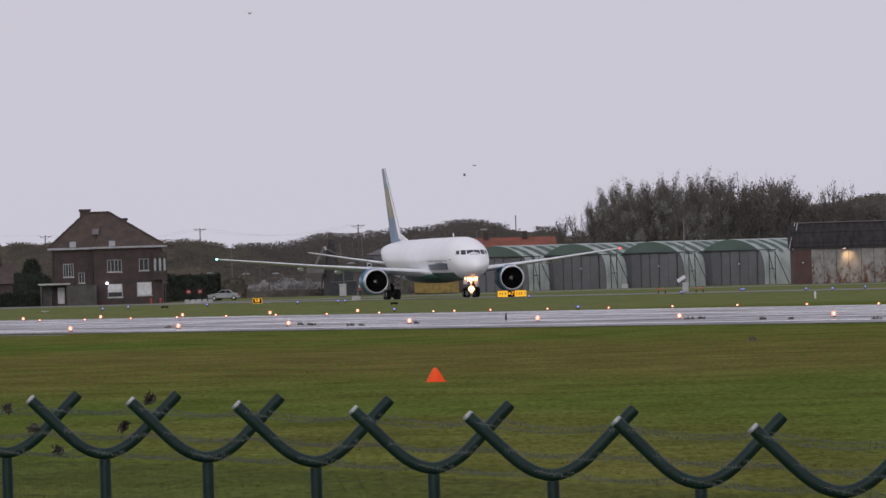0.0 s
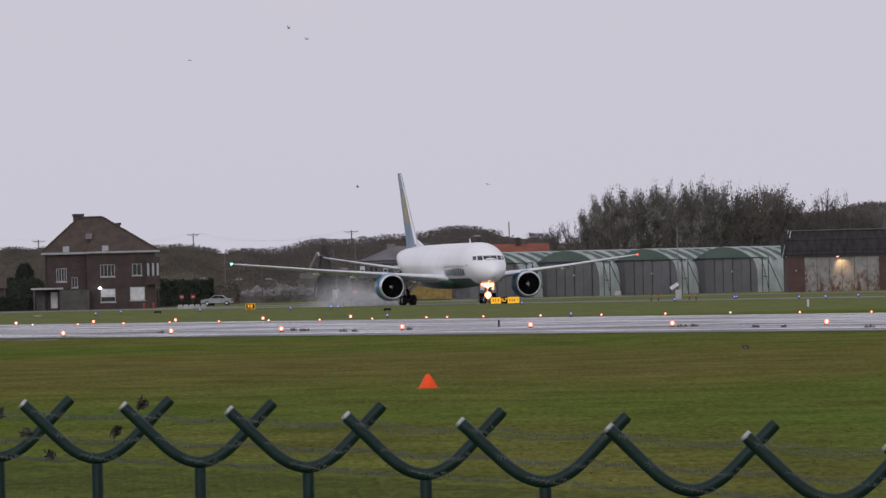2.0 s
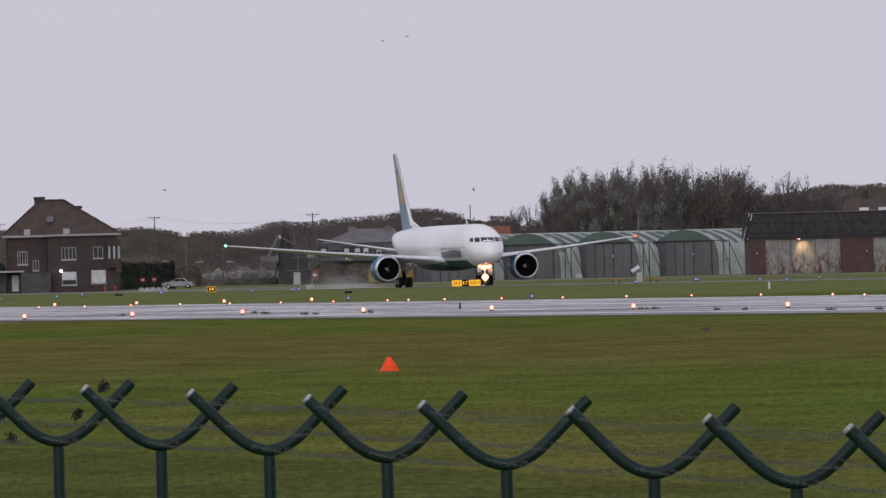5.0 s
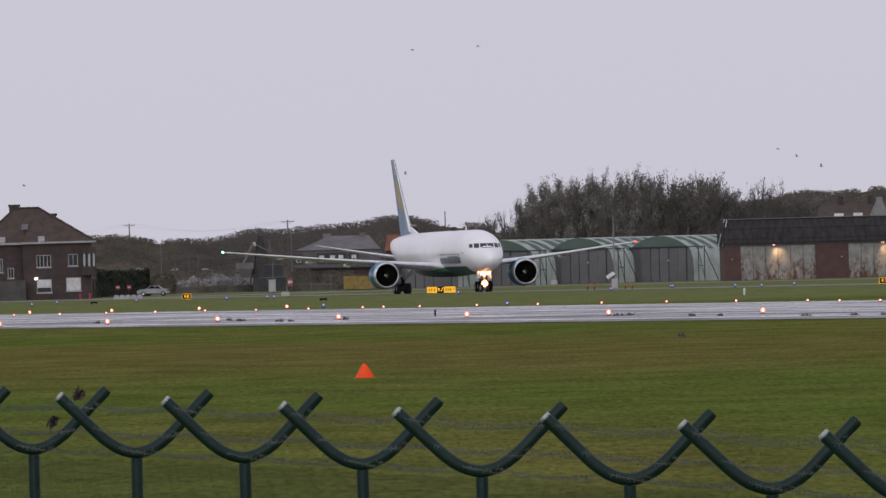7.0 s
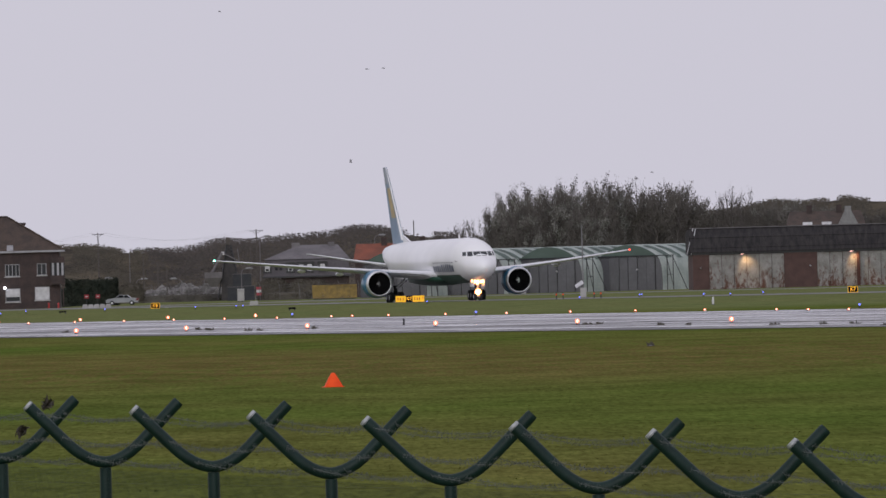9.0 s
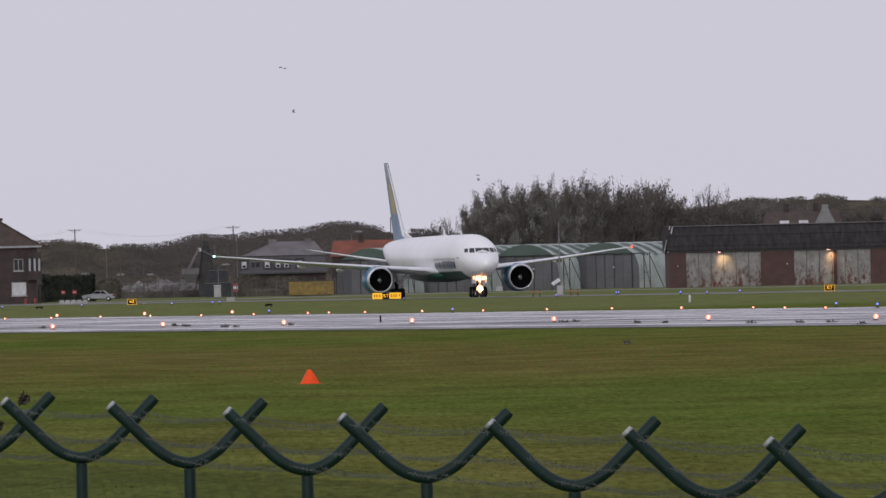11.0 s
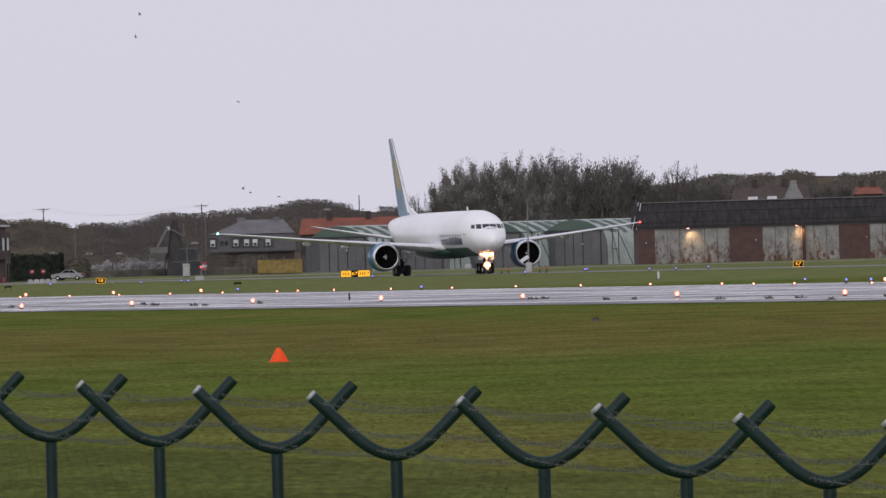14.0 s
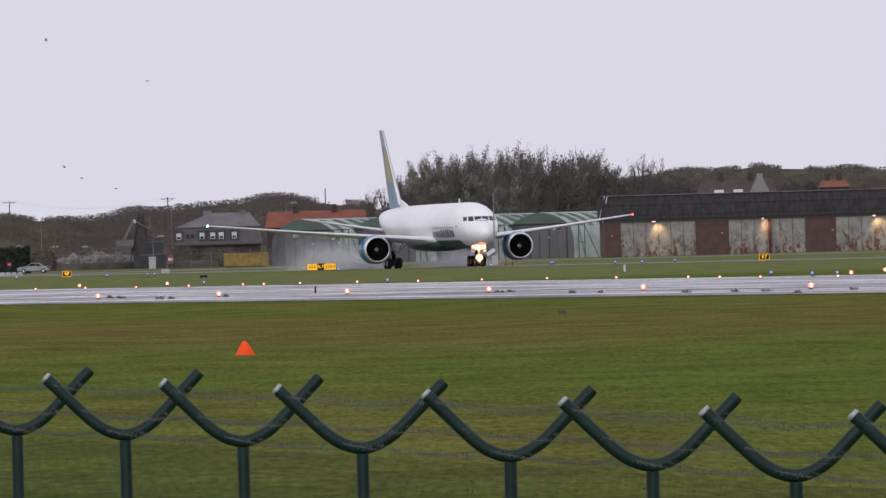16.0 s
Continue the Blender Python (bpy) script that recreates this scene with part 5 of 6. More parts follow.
def leafy_mass(name, a0, a1, d, e_top, depth, mat, label, count, seed, leaf=.22, square=False):
    """A clipped or wild mass of leaves: an uneven core with many small leaves over it."""
    k = d / FAR
    rng = random.Random(seed)
    t = thing(name, pose((a0 + a1) / 2 * k, d, 0), label, "hedge")
    w, h = (a1 - a0) * k / 2, height(e_top, d)
    core = [[Vector((math.cos(u) * w * .93 * r, depth * .45 * math.sin(u) * r, h * z)) for u in (2 * math.pi * i / 24 for i in range(24))] for r, z in (((1, 0), (1, .86), (.93, .95), (.1, .97)) if square else ((1, 0), (1.0, .55), (.9, .8), (.55, .93), (.1, .95)))]
    if square:
        core = [[Vector((max(-w * .93, min(w * .93, p.x * 1.3)), max(-depth * .45, min(depth * .45, p.y * 1.3)), p.z)) for p in ring] for ring in core]
    part("core", Mesh().loft(core), mat, t)
    m = Mesh()
    for _ in range(count):
        u, v = rng.uniform(0, 2 * math.pi), rng.uniform(0, 1)
        r = 1 if v < .65 else math.sqrt(max(.0, 1 - ((v - .65) / .37) ** 2))
        r *= rng.uniform(.86, 1.06)
        c = Vector((math.cos(u) * w * r, depth * .5 * math.sin(u) * r, h * v * rng.uniform(.95, 1.04)))
        if square:
            c.x, c.y = max(-w, min(w, math.cos(u) * w * 1.3)) * rng.uniform(.95, 1.04), max(-depth * .5, min(depth * .5, math.sin(u) * depth * .65)) * rng.uniform(.9, 1.05)
        m.add([c + Vector((rng.uniform(-1, 1), rng.uniform(-1, 1), rng.uniform(-1, 1))) * leaf for _ in range(3)], [(0, 1, 2)])
    part("leaves", m, mat, t)


leafy_mass("hedge", -486, -398, 2345, 12, 3.5, HEDGE, "dense dark evergreen hedge beside the house", 4500, 1, square=True)
leafy_mass("shrub", -790, -690, 2290, 22, 5, HEDGE, "dark overgrown shrubs beside the brick house", 4000, 2)
leafy_mass("hedge", -800, -712, 2235, -12, 2.5, HEDGE, "low dark hedge in front of the porch", 3000, 14, square=True)
leafy_mass("shrub", -745, -712, 2310, 45, 3, HEDGE, "tall dark conifer by the brick house", 3000, 3)
leafy_mass("shrub", -505, -482, 2300, -5, 3, HEDGE, "low shrub at the house corner", 900, 4)
leafy_mass("shrub", -395, -350, 2520, 2, 3, SCRUB, "bare brown brambles along the yard fence", 1500, 5)

# red and white signs in front of the hedge
for a in (-452, -432):
    p = spot(a, 2325)
    t = thing("warning_sign", pose(p.x, p.y, 0), "small red and white warning sign on a post", "sign")
    part("board", Mesh().box(-.3, -.03, 1.05, .3, .03, 1.6), material("sign_red", (.30, .03, .04), .6, scale=2), t)
    part("bar", Mesh().box(-.16, -.04, 1.26, .16, -.03, 1.38), CURTAIN, t)
    part("post", Mesh().tube([(0, .05, 0), (0, .05, 1.5)], .04, 6), DARK, t)
# pale concrete barrier
p = spot(-430, 2090)
t = thing("concrete_barrier", pose(p.x, p.y, 0), "row of low pale concrete barrier blocks", "barrier")
for k in range(5):
    x = -1.75 + k * .72
    part("block", Mesh().prism([(x - .33, 0), (x + .33, 0), (x + .33, .3), (x + .24, .52), (x - .24, .52), (x - .33, .3)], -.25, .25), TRIM, t)
# red hydrants by the house
for a in (-519, -502):
    p = spot(a, 2205)
    t = thing("hydrant", pose(p.x, p.y, 0), "small red hydrant by the house wall", "hydrant", "red hydrants")
    part("barrel", Mesh().tube([(0, 0, 0), (0, 0, .5), (0, 0, .65), (0, 0, .72)], [.12, .12, .15, .05], 10), material("hydrant_red", (.40, .03, .03), .5, scale=3), t)
    part("outlet", Mesh().tube([(-.2, 0, .42), (.2, 0, .42)], .06, 8), DARK, t)


def mansard_house():
    d = 2460
    k = d / FAR
    c = spot(-62, d)
    h = thing("mansard_house", pose(c.x, c.y, 0), "grey slate mansard house with a row of small white dormers", "house")
    L, R = -76 * k, 78 * k
    z0, z1, z2 = height(7.5, d), height(37, d), height(62, d)
    part("wall", Mesh().box(L + .2, .6, 0, R - .2, 10, z0), BRICK, h)
    part("eave_board", Mesh().box(L - .2, -.1, z0 - .22, R + .2, 10.4, z0), DARK, h)
    low = [[Vector(q) for q in ring] for ring in (((L, 0, z0), (R, 0, z0), (R, 10, z0), (L, 10, z0)), ((L + .35, .7, z1), (R - .35, .7, z1), (R - .35, 9.3, z1), (L + .35, 9.3, z1)))]
    part("lower_roof", Mesh().loft(low, smooth=False), material("dark_slate", (.085, .078, .088), .7, scale=.8, detail=7, speck=.4), h, "dark slate lower roof")
    up = [[Vector(q) for q in ring] for ring in (((L + .1, .45, z1 + .02), (R - .1, .45, z1 + .02), (R - .1, 9.6, z1 + .02), (L + .1, 9.6, z1 + .02)), ((L + 5.2, 4.6, z2), (R - 1.8, 4.6, z2), (R - 1.8, 5.4, z2), (L + 5.2, 5.4, z2)))]
    part("upper_roof", Mesh().loft(up, smooth=False), SLATE, h, "pale grey slate upper roof")
    for a in (-53, -45):
        part("small_window", Mesh().box(a * k - .2, .1, z0 + .9, a * k + .2, .4, z0 + 1.5), GLASS, h, "small dark roof window")
    for a in (-69, -28, -9, 6, 29):
        x = a * k
        dm = part("dormer", Mesh().box(x - .62, -.05, z0 + .5, x + .62, .9, z1 - .55).prism([(x - .75, z1 - .55), (x + .75, z1 - .55), (x + .6, z1 - .38), (x - .6, z1 - .38)], -.15, .9), DARK, h, "dormer with a white window")
        part("dormer_window", Mesh().box(x - .34, -.1, z0 + .72, x + .34, -.05, z1 - .78), CURTAIN, dm)
        part("dormer_pane", Mesh().box(x - .24, -.115, z0 + .78, x + .24, -.1, z0 + 1.12), GLASS, dm)
    for a, w in ((-14, .9), (48, .7)):
        part("chimney", Mesh().box(a * k - w, 4.2, z1 + .5, a * k + w * .3, 5.6, z2 + .35), SLATE, h)


mansard_house()


def plain_roof_house(name, a0, a1, d, e_eave, e_ridge, roof_mat, wall_mat, label, gable=None, hip=.0):
    k = d / FAR
    c = spot((a0 + a1) / 2, d)
    h = thing(name, pose(c.x, c.y, 0), label, "house")
    w = (a1 - a0) * k / 2
    ze, zr = height(e_eave, d), height(e_ridge, d)
    part("wall", Mesh().box(-w + .2, .4, 0, w - .2, 8, ze), wall_mat, h)
    vs = [(-w, 0, ze), (w, 0, ze), (w, 8.4, ze), (-w, 8.4, ze), (-w * (1 - hip), 4.2, zr), (w * (1 - hip), 4.2, zr)]
    part("roof", Mesh().add(vs, [(0, 1, 5, 4), (2, 3, 4, 5), (0, 4, 3), (1, 2, 5), (0, 3, 2, 1)]), roof_mat, h)
    if gable:
        g, gw, ge = gable
        gx = (g - (a0 + a1) / 2) * k
        part("gable", Mesh().prism([(gx - gw * k, ze - .5), (gx + gw * k, ze - .5), (gx + 6 * k, height(ge - 9, d)), (gx + 5 * k, height(ge, d)), (gx - 5 * k, height(ge, d)), (gx - 6 * k, height(ge - 9, d))], -1.0, .6), GALVANISED, h, "pale rendered gable with a chimney")
        for a in (g - 72, g - 38):
            part("skylight", Mesh().box(-.7, -.06, -.25, .7, .06, .25, pose((a - (a0 + a1) / 2) * k, .25, ze + .25, -30)), CURTAIN, h, "bright roof window")
    for a in (-.4, .35):
        part("chimney", Mesh().box(w * a - .4, 3.6, zr - .6, w * a + .4, 4.6, zr + .9), BRICK, h)
    return h


plain_roof_house("red_roofed_house", 22, 205, 2500, 33, 61, RED_ROOF, BRICK, "long low house with a red tiled roof", hip=.06)
plain_roof_house("gabled_house", 790, 930, 2500, 72, 97, ROOF, BRICK, "brown-roofed house with a pale rendered gable", gable=(899, 21, 105), hip=.1)
plain_roof_house("red_roofed_house", 1004, 1060, 2620, 77, 91, RED_ROOF, BRICK, "small house with a red tiled roof among trees", hip=.3)
plain_roof_house("neighbour_house", -840, -763, 2260, 4, 40, ROOF, BRICK, "small brick house with a tiled gable roof", hip=.0)


def skip_container():
    d = 2380
    k = d / FAR
    c = spot(-13, d)
    t = thing("skip_container", pose(c.x, c.y, 0), "long yellow steel skip container, dented and dull", "container")
    z0, z1 = .12, height(-11.5, d)
    part("shell", Mesh().prism([(-39 * k, z0 + .2), (-38 * k, z0), (39 * k, z0), (39.5 * k, z0 + .2), (39.5 * k, z1), (-39.5 * k, z1)], 0, 2.2), YELLOW, t)
    for i in range(12):
        x = (-36 + i * 6.6) * k
        part("rib", Mesh().box(x - .07, -.09, z0 + .1, x + .07, 0, z1 - .05), YELLOW, t)
    part("top_rail", Mesh().box(-40 * k, -.12, z1, 40 * k, .05, z1 + .12), YELLOW, t)
    part("end_door", Mesh().box(-39 * k, -.16, z0 + .1, -22 * k, -.09, z1), material("dull_yellow_door", (.25, .17, .04), .7, scale=1.5, speck=.4), t)
    part("skid", Mesh().box(-38 * k, .3, 0, 38 * k, .5, z0).box(-38 * k, 1.7, 0, 38 * k, 1.9, z0), DARK, t)


skip_container()


def old_crane():
    d = 2540
    k = d / FAR
    c = spot(-198, d)
    t = thing("loading_tower", pose(c.x, c.y, 0), "dark tapered loading tower with a slanting boom", "tower")
    Z = lambda e: height(e, d)
    part("tower", Mesh().loft([[Vector((x * w, y * w, Z(e))) for x, y in ((-1, -.8), (1, -.8), (1, .8), (-1, .8))] for w, e in ((1.25, -33.05), (1.15, 20), (.85, 40), (.50, 60), (.18, 78))], smooth=False), material("tarred_wood", (.035, .033, .036), .85, second=(.055, .05, .05), scale=1.5, detail=8, speck=.5), t)
    part("cap", Mesh().box(-.45, -.4, Z(66), .3, .4, Z(79)), BARK, t)
    for sx in (-1, 1):
        part("brace", Mesh().tube([(sx * 1.75, -1.4, Z(-28)), (sx * .3, -1.0, Z(64))], .12, 6), DARK, t)
    part("boom", Mesh().tube([(-2.7, -1.6, Z(14)), (-1.0, -1.6, Z(52))], .22, 8).tube([(-1.0, -1.6, Z(52)), (1.5, -1.6, Z(36))], .10, 6).tube([(1.5, -1.6, Z(36)), (1.3, -1.6, Z(58))], .08, 6), SLATE, t, "grey steel boom")
    part("boom_head", Mesh().box(-1.15, -1.75, Z(48), -.7, -1.4, Z(54)), CURTAIN, t)
    part("hopper", Mesh().loft([[Vector((-2.4 + x * w, -1 + y * w, Z(e))) for x, y in ((-1, -1), (1, -1), (1, 1), (-1, 1))] for w, e in ((.5, -8), (1.3, 8), (1.35, 18))], smooth=False), SLATE, t)


old_crane()
p = spot(-178, 2500)
t = thing("blue_container", pose(p.x, p.y, 0), "dark blue-grey stacked site containers with pale rims", "container")
for x0, x1, z0, z1 in ((-2.0, .3, 0, 2.0), (.35, 1.95, 0, 2.1), (-1.2, 1.5, 2.1, 3.9)):
    b = part("box", Mesh().box(x0, 0, z0, x1, 2.4, z1), material("container_blue", (.024, .028, .036), .8, second=(.040, .042, .046), scale=1, detail=6, speck=.4), t)
    part("rim", Mesh().box(x0 - .03, -.06, z1, x1 + .03, .06, z1 + .08), SLATE, b)
p = spot(-179, 2357)
t = thing("switch_cabinet", pose(p.x, p.y, 0), "tall pale grey switch cabinet", "cabinet")
part("body", Mesh().box(-.48, -.3, .1, .48, .3, 1.72), TRIM, t)
part("roof", Mesh().box(-.54, -.36, 1.72, .54, .36, 1.8), CURTAIN, t)
part("plinth", Mesh().box(-.44, -.26, 0, .44, .26, .1), DARK, t)
p = spot(-147, 2440)
t = thing("road_sign", pose(p.x, p.y, 0), "red and white striped sign board on posts", "sign")
for k in range(3):
    part("stripe", Mesh().box(-.34, -.03, .75 + k * .42, .34, .03, 1.14 + k * .42), material("sign_red_paint", (.36, .05, .07), .6, scale=2) if k % 2 == 0 else CURTAIN, t)
for x in (-.26, .26):
    part("post", Mesh().tube([(x, .06, 0), (x, .06, 2.0)], .04, 6), DARK, t)


def rubble_heap(a0, a1, d, e_top, seed):
    k = d / FAR
    rng = random.Random(seed)
    c = spot((a0 + a1) / 2, d)
    t = thing("rubble_heap", pose(c.x, c.y, .0), "heap of pale broken concrete and stone", "rubble", "rubble heaps")
    w, h = (a1 - a0) * k / 2, height(e_top, d)
    def rise(u, v):
        """Height of the bank at (u, v) of -1..1."""
        edge = max(0.0, 1 - abs(u) ** 3) * max(0.0, 1 - v * v)
        return h * edge * (.62 + .5 * noise.fractal(Vector((u * w * .45 + seed * 9, v * 2, 0)), 1.0, 2.0, 4) * .5) - .05

    n = 34
    bank = [(-1 + 2 * i / n, -1 + 2 * j / 10) for j in range(11) for i in range(n + 1)]
    part("pile", Mesh().add([(u * w, v * 3, rise(u, v)) for u, v in bank], [(j * (n + 1) + i, j * (n + 1) + i + 1, (j + 1) * (n + 1) + i + 1, (j + 1) * (n + 1) + i) for j in range(10) for i in range(n)]), RUBBLE, t)
    m = Mesh()
    for _ in range(420):
        u, v = rng.uniform(-.97, .97), rng.uniform(-.95, .2)
        q = rng.uniform(.05, .22)
        m.box(-q, -q, -q * .7, q * 1.3, q, q * .7, pose(u * w, v * 3, rise(u, v) + .04, rng.uniform(0, 90), rng.uniform(0, 90), rng.uniform(0, 90)))
    tagged(part("broken_stone", m, RUBBLE, t), kind="stuff")


for k, (a0, a1, d, e) in enumerate([(-362, -285, 2640, 4), (-320, -235, 2650, 7), (-275, -195, 2640, 8), (-232, -180, 2630, -4), (-140, -80, 2570, -10), (-100, -40, 2560, -9)]):
    rubble_heap(a0, a1, d, e, k)


# poles, lamps and overhead wires
def utility_pole(a, d, e, arm=True):
    p = spot(a, d)
    z0 = dune_height(a, d) if d > 2790 else 0
    t = thing("utility_pole", pose(p.x, p.y, z0 - .2), "tall dark utility pole with a crossarm", "pole", "utility poles")
    top = height(e, d) - z0 + .2
    part("pole", Mesh().tube([(0, 0, 0), (0, 0, top)], [.13, .08], 8), BARK, t)
    if arm:
        part("crossarm", Mesh().box(-1.0, -.04, top - .28, 1.0, .04, top - .2).tube([(-.8, 0, top - .25), (0, 0, top - .7)], .02, 5).tube([(.8, 0, top - .25), (0, 0, top - .7)], .02, 5), DARK, t)
        for x in (-1.0, 1.0):
            part("insulator", Mesh().tube([(x, 0, top - .2), (x, 0, top - .05)], .04, 6), TRIM, t)
    return Vector((p.x, p.y, z0 - .2 + top))


tops = [utility_pole(-429, 2840, 93), utility_pole(-703, 2840, 88), utility_pole(-149, 2560, 92), utility_pole(130, 2840, 100, False)]
utility_pole(-160, 2580, 72, False)
for p, q in ((tops[1], tops[0]), (tops[0], tops[2])):
    for off in (-1.0, 1.0):
        w = Mesh().tube([p.lerp(q, s / 12) + Vector((off, 0, -.05 - 1.4 * math.sin(math.pi * s / 12))) for s in range(13)], .009, 4)
        tagged(part("overhead_wire", w, SLATE), "thin sagging overhead wire between poles", "wire")
tagged(part("overhead_wire", Mesh().tube([tops[1] + Vector((-80, 0, 1)), tops[1]], .009, 4), SLATE), "thin sagging overhead wire between poles", "wire")


LAMP_HEAD = material("dull_lamp_head", (.26, .26, .27), .6, scale=2)
def street_lamp(a, d, e, side=1):
    p = spot(a, d)
    t = thing("street_lamp", pose(p.x, p.y, 0), "grey street lamp post with a pale lamp head", "street lamp", "street lamps")
    top = height(e, d)
    part("pole", Mesh().tube([(0, 0, 0), (0, 0, top - .5), (side * .3, 0, top - .1), (side * .9, 0, top)], [.09, .06, .05, .05], 8), SLATE, t)
    part("head", Mesh().revolve([(-.6, .03), (-.45, .14), (.2, .18), (.55, .04)], 10, pose(side * 1.2, 0, top + .02)), LAMP_HEAD, t)


for a, d, e, s in ((-283, 2585, 8.5, -1), (-243, 2585, 9.5, 1), (-177, 2470, 23, 1), (-398, 2590, 12.5, -1), (-363, 2590, 9.5, 1), (-143, 2555, 79, 1), (60, 2620, 76, 1), (-374, 2700, 61, 1)):
    street_lamp(a, d, e, s)
for a, d, e in ((-350, 2570, 52), (-309, 2575, 29), (-325, 2700, 40)):
    utility_pole(a, d, e, False)


# chain-link yard fence
def yard_fence(a0, a1, d, tall):
    t = thing("yard_fence", pose(0, 0, 0), "grey chain-link fence round the yard", "fence")
    x0, x1 = a0 * d / FAR, a1 * d / FAR
    n = int((x1 - x0) / 2.5)
    for i in range(n + 1):
        x = x0 + (x1 - x0) * i / n
        part("post", Mesh().tube([(x, d, 0), (x, d, tall), (x - .2, d - .2, tall + .35)], .05, 6), SLATE, t)
    net = Mesh()
    m = int((x1 - x0) / .22)
    for i in range(m):
        x = x0 + (x1 - x0) * i / m
        net.tube([(x, d, 0.05), (x + .5, d, tall)], .008, 3, False)
        net.tube([(x + .5, d, 0.05), (x, d, tall)], .008, 3, False)
    for z in (.1, tall * .5, tall):
        net.tube([(x0, d, z), (x1, d, z)], .014, 3, False)
    tagged(part("mesh_wire", net, SLATE, t), kind="stuff")


BRUSH = material("dry_brush", (.125, .118, .105), .95, second=(.085, .080, .074), scale=.5, vary=.3, spec=0.0)
yard_fence(-400, -205, 2550, 2.3)
yard_fence(-145, 30, 2425, 2.2)
leafy_mass("shrub", -395, -205, 2545, -20, 1.5, BRUSH, "pale brown dead weeds along the yard fence", 2400, 8, .16, square=True)
leafy_mass("shrub", -150, -95, 2452, 3, 2.0, SCRUB, "tangle of leafless brown bushes before the mansard house", 2200, 11, .18)
leafy_mass("shrub", -100, -20, 2452, 0, 2.0, SCRUB, "tangle of leafless brown bushes before the mansard house", 2600, 12, .18)
leafy_mass("shrub", -140, -55, 2440, -20, 1.5, SCRUB, "brown dead weeds by the yard fence", 1200, 9, .16)


# dry leaf clumps caught in the barbed wire
def clump(a, e, seed):
    rng = random.Random(seed)
    s = 402.6 + 0.0476 * a
    t = thing("dry_leaf_clump", pose(a / s, FAR / s - .15, EYE.z + e / s), "dark dry seed clump caught on the barbed wire", "debris", "clumps on the wire")
    m = Mesh()
    for _ in range(60):
        c = Vector([rng.gauss(0, .007) for _ in range(3)])
        m.add([c + Vector([rng.gauss(0, .012) for _ in range(3)]) for _ in range(3)], [(0, 1, 2)])
    part("leaves", m, MUD, t)
    part("stalk", Mesh().tube([(-.03, 0, -.02), (0, 0, 0), (.03, .1, .012)], .002, 4), BARK, t)


for k, (a, e) in enumerate(((-776, -215), (-730, -253), (-688, -292), (-570, -252), (-526, -207))):
    clump(a, e, k)


# ---- gulls ----
GULL = material("gull_grey", (.24, .24, .25), .8, second=(.16, .16, .17), scale=3)
WINGS = []


def gull(label):
    t = thing("gull", pose(0, 2300, 40), label, "bird", "gulls")
    part("body", Mesh().revolve([(.3, .01), (.22, .06), (.05, .09), (-.15, .06), (-.34, .02)], 10), GULL, t)
    for sgn in (1, -1):
        w = part("wing", Mesh().loft([[Vector((x + dx, sgn * y, z)), Vector((x + dx - c, sgn * y, z)), Vector((x + dx - c * .5, sgn * y, z + .025))] for y, c, dx, z, x in ((.04, .2, 0, 0, .1), (.35, .17, .06, .05, .1), (.72, .05, -.12, .02, .1))]), GULL, t, at=pose(0, sgn * .05, .04))
        WINGS.append((w, sgn))
    return t


GULLS = []
for rows in (
        [(0, -330, 470), (4.5, -56, 397), (7, 80, 387), (8, 78, 385), (9, 55, 370), (11.5, -93, 370), (13.5, -228, 391), (16, -356, 375)],
        [(0, -350, 500), (4.5, -37, 406), (7, 197, 391), (8, 152, 391), (9, 84, 371), (11.5, -82, 368), (13.5, -211, 416), (16, -420, 470)],
        [(0, 42, 173), (2.5, -180, 163), (4.5, -361, 137), (7, -613, 165), (16, -1400, 250)],
        [(0, 60, 190), (2.5, 106, 158), (4.5, 143, 122), (7, 62, 168), (9, 22, 206), (11.5, -47, 297), (13.5, -65, 270), (16, -179, 299)],
        [(0, -330, 520), (1.5, -400, 430), (2.5, -465, 385), (4.5, -720, 450), (16, -1500, 600)],
        [(0, -205, 640), (4.5, -195, 600), (7, -190, 545), (9, -203, 479), (11.5, -420, 560), (16, -800, 800)],
        [(0, 1500, 260), (7, 722, 195), (8, 627, 183), (9, 554, 174), (11.5, 215, 169), (13.5, -16, 115), (16, -330, 150)],
        [(0, 1520, 250), (7, 755, 181), (8, 634, 177), (9, 527, 163), (11.5, 226, 162), (13.5, -4, 109), (16, -300, 130)],
        [(0, 1600, 240), (7, 798, 162), (8, 657, 162), (9, 580, 148), (11.5, 272, 145), (13.5, 44, 101), (16, -240, 110)]):
    GULLS.append((gull("small dark gull gliding over the airfield"), rows))


# ---- spray blown up behind the engines ----
SPRAY = material("water_spray", (.80, .80, .83), .9, second=(.74, .74, .77), scale=1, spec=0.0)
SPRAY.node_tree.nodes["Principled BSDF"].inputs["Alpha"].default_value = 0.15


def spray(count, sx, sy, sz, seed):
    rng = np.random.default_rng(seed)
    t = thing("water_spray", pose(0, 1960, -8), "fine white water spray thrown up from the wet taxiway", "spray")
    u = rng.random(count)
    c = np.stack([-sx * u, rng.normal(0, 1, count) * sy * (.35 + .65 * u), np.abs(rng.normal(0, 1, count)) * sz * (.15 + .85 * u)], 1)
    v = c[:, None, :] + rng.normal(0, .034, (count, 3, 3)) * (.6 + .8 * u)[:, None, None]
    cloud_part = part("spray_mist", Mesh().add(v.reshape(-1, 3).tolist(), [(3 * i, 3 * i + 1, 3 * i + 2) for i in range(count)]), SPRAY, t)
    tagged(cloud_part, kind="stuff")
    return t


SPRAY_R = spray(200000, 26, 2.5, 1.7, 1)
SPRAY_L = spray(90000, 16, 2.4, 1.2, 2)


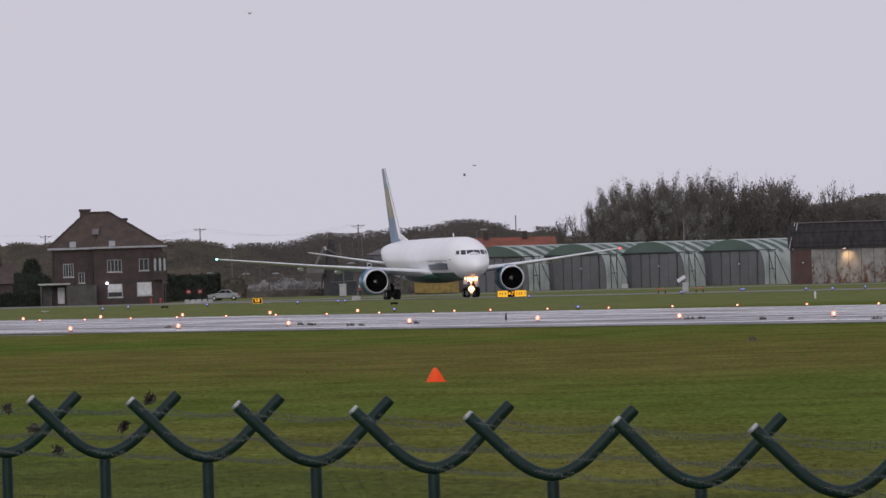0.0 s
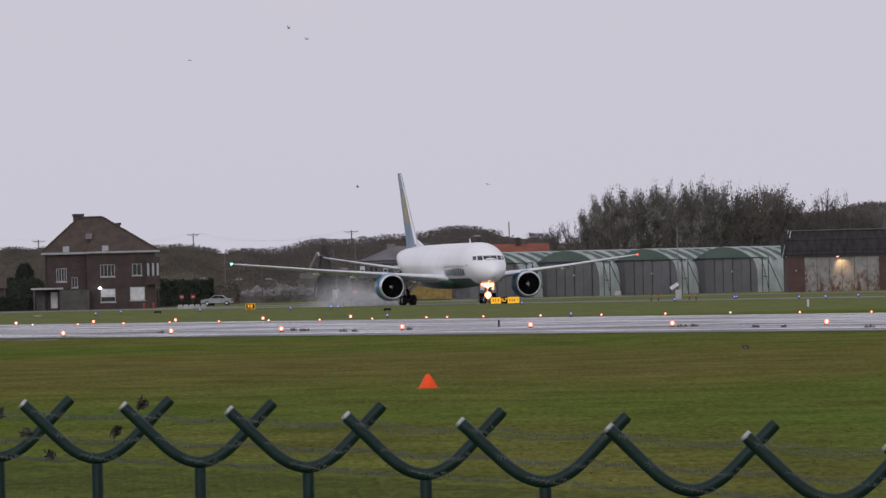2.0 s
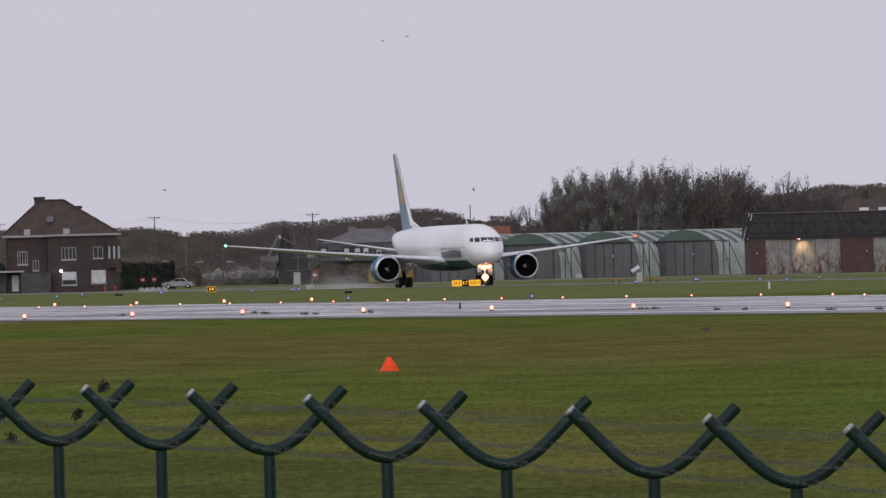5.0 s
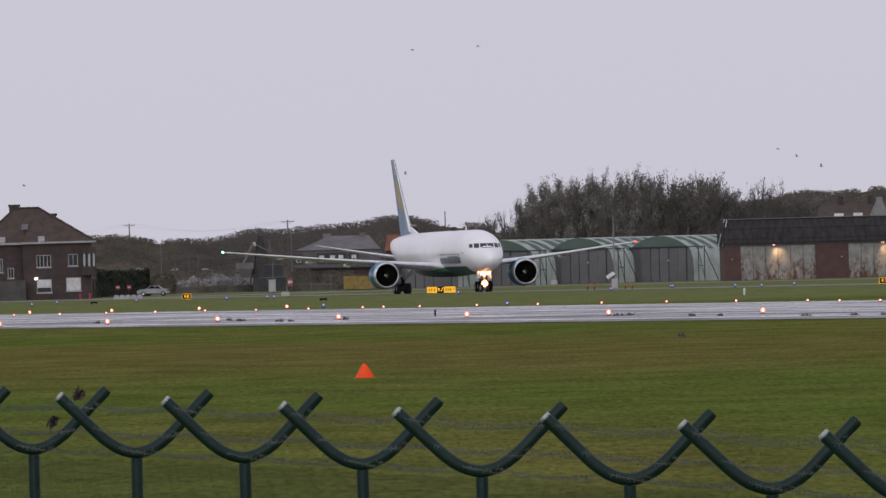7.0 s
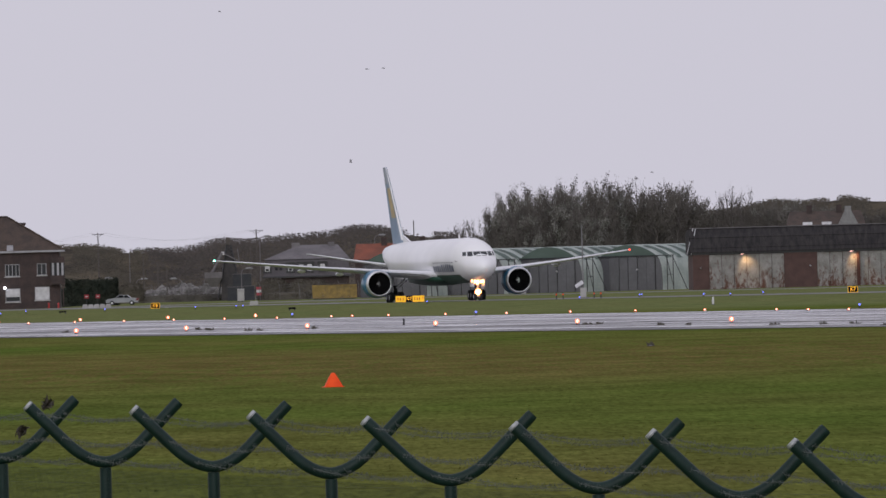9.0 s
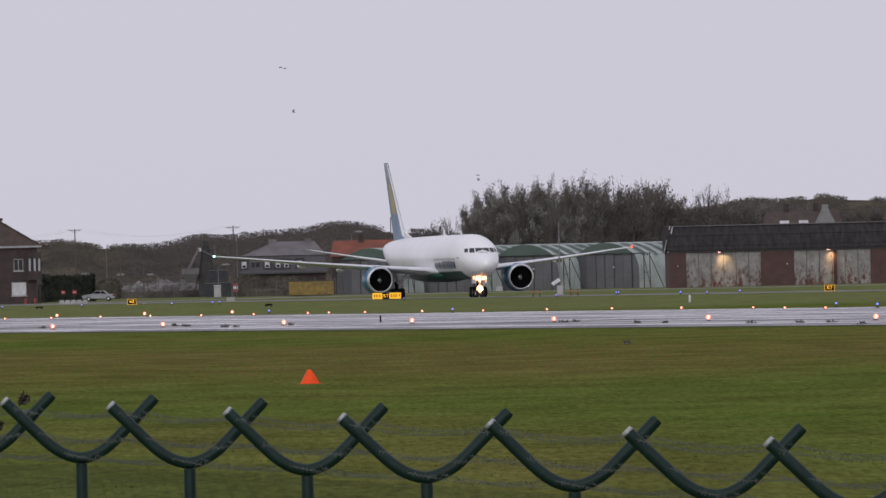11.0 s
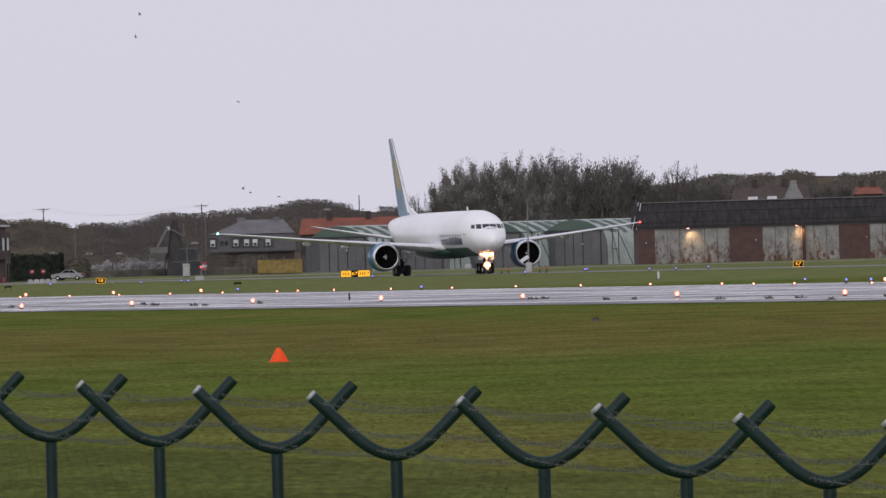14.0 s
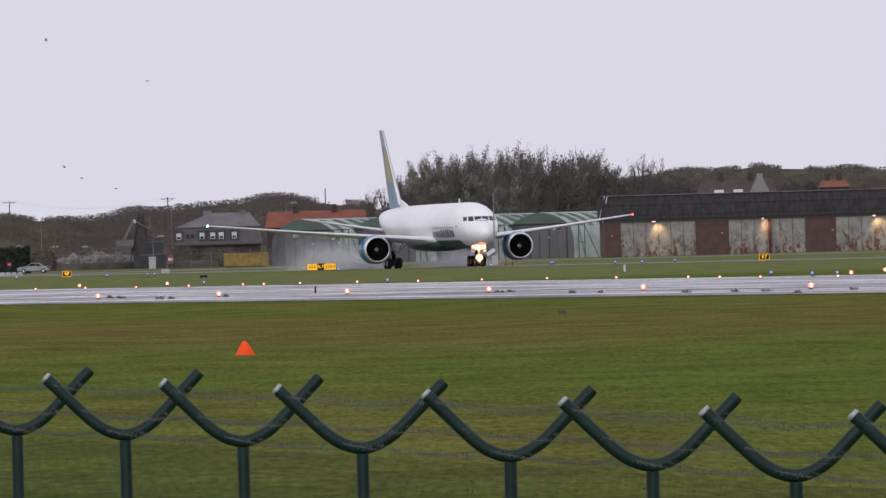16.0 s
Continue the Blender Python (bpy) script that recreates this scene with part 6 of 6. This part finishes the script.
# ---- grass tufts between the fence and the runway, and on the strip behind it ----
def tufts():
    rng = np.random.default_rng(8)
    spans = [(150, 330, 900), (330, 620, 1600), (620, 880, 1600), (1230, 1880, 3000)]
    vs = []
    for d0, d1, n in spans:
        d = np.sqrt(d0 * d0 + (d1 * d1 - d0 * d0) * rng.random(n))
        a = rng.uniform(-860, 1200, n)
        x = a * d / FAR
        near = 866 - 4.5 * x
        far = 1226 - 4.5 * x
        taxi = 1898 - 4.5 * x
        ok = (d < near - 1) | ((d > far + 2) & (d < taxi - 2))
        x, d = x[ok], d[ok]
        k = len(x)
        patchy = np.array([noise.noise(Vector((p * .35, q * .03, 0))) for p, q in zip(x, d)])
        h = (0.006 + 0.016 * rng.random(k)) * (1 + .9 * patchy)
        w = 0.004 + 0.008 * rng.random(k)
        ang = rng.uniform(-.6, .6, k)
        base = np.stack([x, d, np.zeros(k)], 1)
        for _ in range(5):
            o = np.stack([rng.normal(0, .12, k), rng.normal(0, .1, k), np.zeros(k)], 1)
            side = np.stack([w * np.cos(ang), w * np.sin(ang), np.zeros(k)], 1)
            tip = np.stack([rng.normal(0, .03, k), rng.normal(0, .05, k), h], 1)
            vs.append(np.stack([base + o - side, base + o + side, base + o + tip], 1).reshape(-1, 3))
    v = np.concatenate(vs)
    n = len(v) // 3
    me = bpy.data.meshes.new("grass_tufts")
    me.from_pydata(v.tolist(), [], np.arange(3 * n).reshape(-1, 3).tolist())
    ob = part("grass_tufts", me, BLADES)
    tagged(ob, "short green grass blades and dry brownish tufts", "grass", kind="stuff")


tufts()


# ---- what moves ----
JET_X0, JET_VX, JET_Y0, JET_VY, HEADING = -1.45, 1.322, 1948.0, -6.50, 11.4


def motions():
    # the aircraft rolls straight along its heading on the taxiway, its wheels turning
    walk(JET, [(t, pose(JET_X0 + JET_VX * t, JET_Y0 + JET_VY * t, 0, 0, 0, -90 + HEADING)) for t in (0.0, 4.0, 8.0, 12.0, 16.0)])
    speed = math.hypot(JET_VX, JET_VY)
    for w, x, y, r in WHEELS:
        n = int(16.0 / (radians(75) / (speed / r))) + 1
        walk(w, [(16.0 * i / n, pose(x, y, r, 0, math.degrees(speed / r * 16.0 * i / n), 0)) for i in range(n + 1)])
    # two cars pass leftwards on the far road
    walk(CAR_A, [(t, pose((-272 - 146 * (t - 12.5)) * 2600 / FAR, 2600, .40, 0, 0, 180)) for t in (0.0, 8.0, 16.0)])
    walk(CAR_B, [(t, pose((-259 - 136 * (t - 14.6)) * 2603 / FAR, 2603, .40, 0, 0, 180)) for t in (0.0, 8.0, 16.0)])
    # gulls glide and beat their wings
    for ob, rows in GULLS:
        path = []
        for i, (t, a, e) in enumerate(rows):
            b = rows[min(i + 1, len(rows) - 1)] if i + 1 < len(rows) else rows[i - 1]
            to_left = (b[1] < a) == (i + 1 < len(rows))
            path.append((t, pose(a * 2900 / FAR, 2900, height(e, 2900), 8 * math.sin(i * 2.3), -6, 165 if to_left else 150)))
        walk(ob, path)
    for k, (w, sgn) in enumerate(WINGS):
        walk(w, [(i * .2, pose(0, sgn * .05, .04, sgn * (12 + 26 * math.sin(i * 1.9 + (k // 2) * 1.3)), 0, 0)) for i in range(81)])
    # spray rises behind the engines in bursts and trails the aircraft
    for ob, side, back, ups in ((SPRAY_R, -7.0, 2.0, [(0, -7), (.8, -5), (1.5, 0), (2.2, -.1), (3.6, -1.2), (5.5, -2.5), (7, -4.6), (9, -3.6), (11.5, -4.4), (13.6, -4.2), (14.6, -2.0), (15.4, -.2), (16, .1)]),
                                (SPRAY_L, 5.5, 3.0, [(0, -4), (2, -2), (4, -3), (9, -3), (13, -3), (14.5, -1.6), (15.5, -.3), (16, 0)])):
        path = []
        for t, z in ups:
            m = pose(JET_X0 + JET_VX * t, JET_Y0 + JET_VY * t, 0, 0, 0, -90 + HEADING) @ pose(-back, side, z)
            path.append((t, m))
        walk(ob, path)


motions()
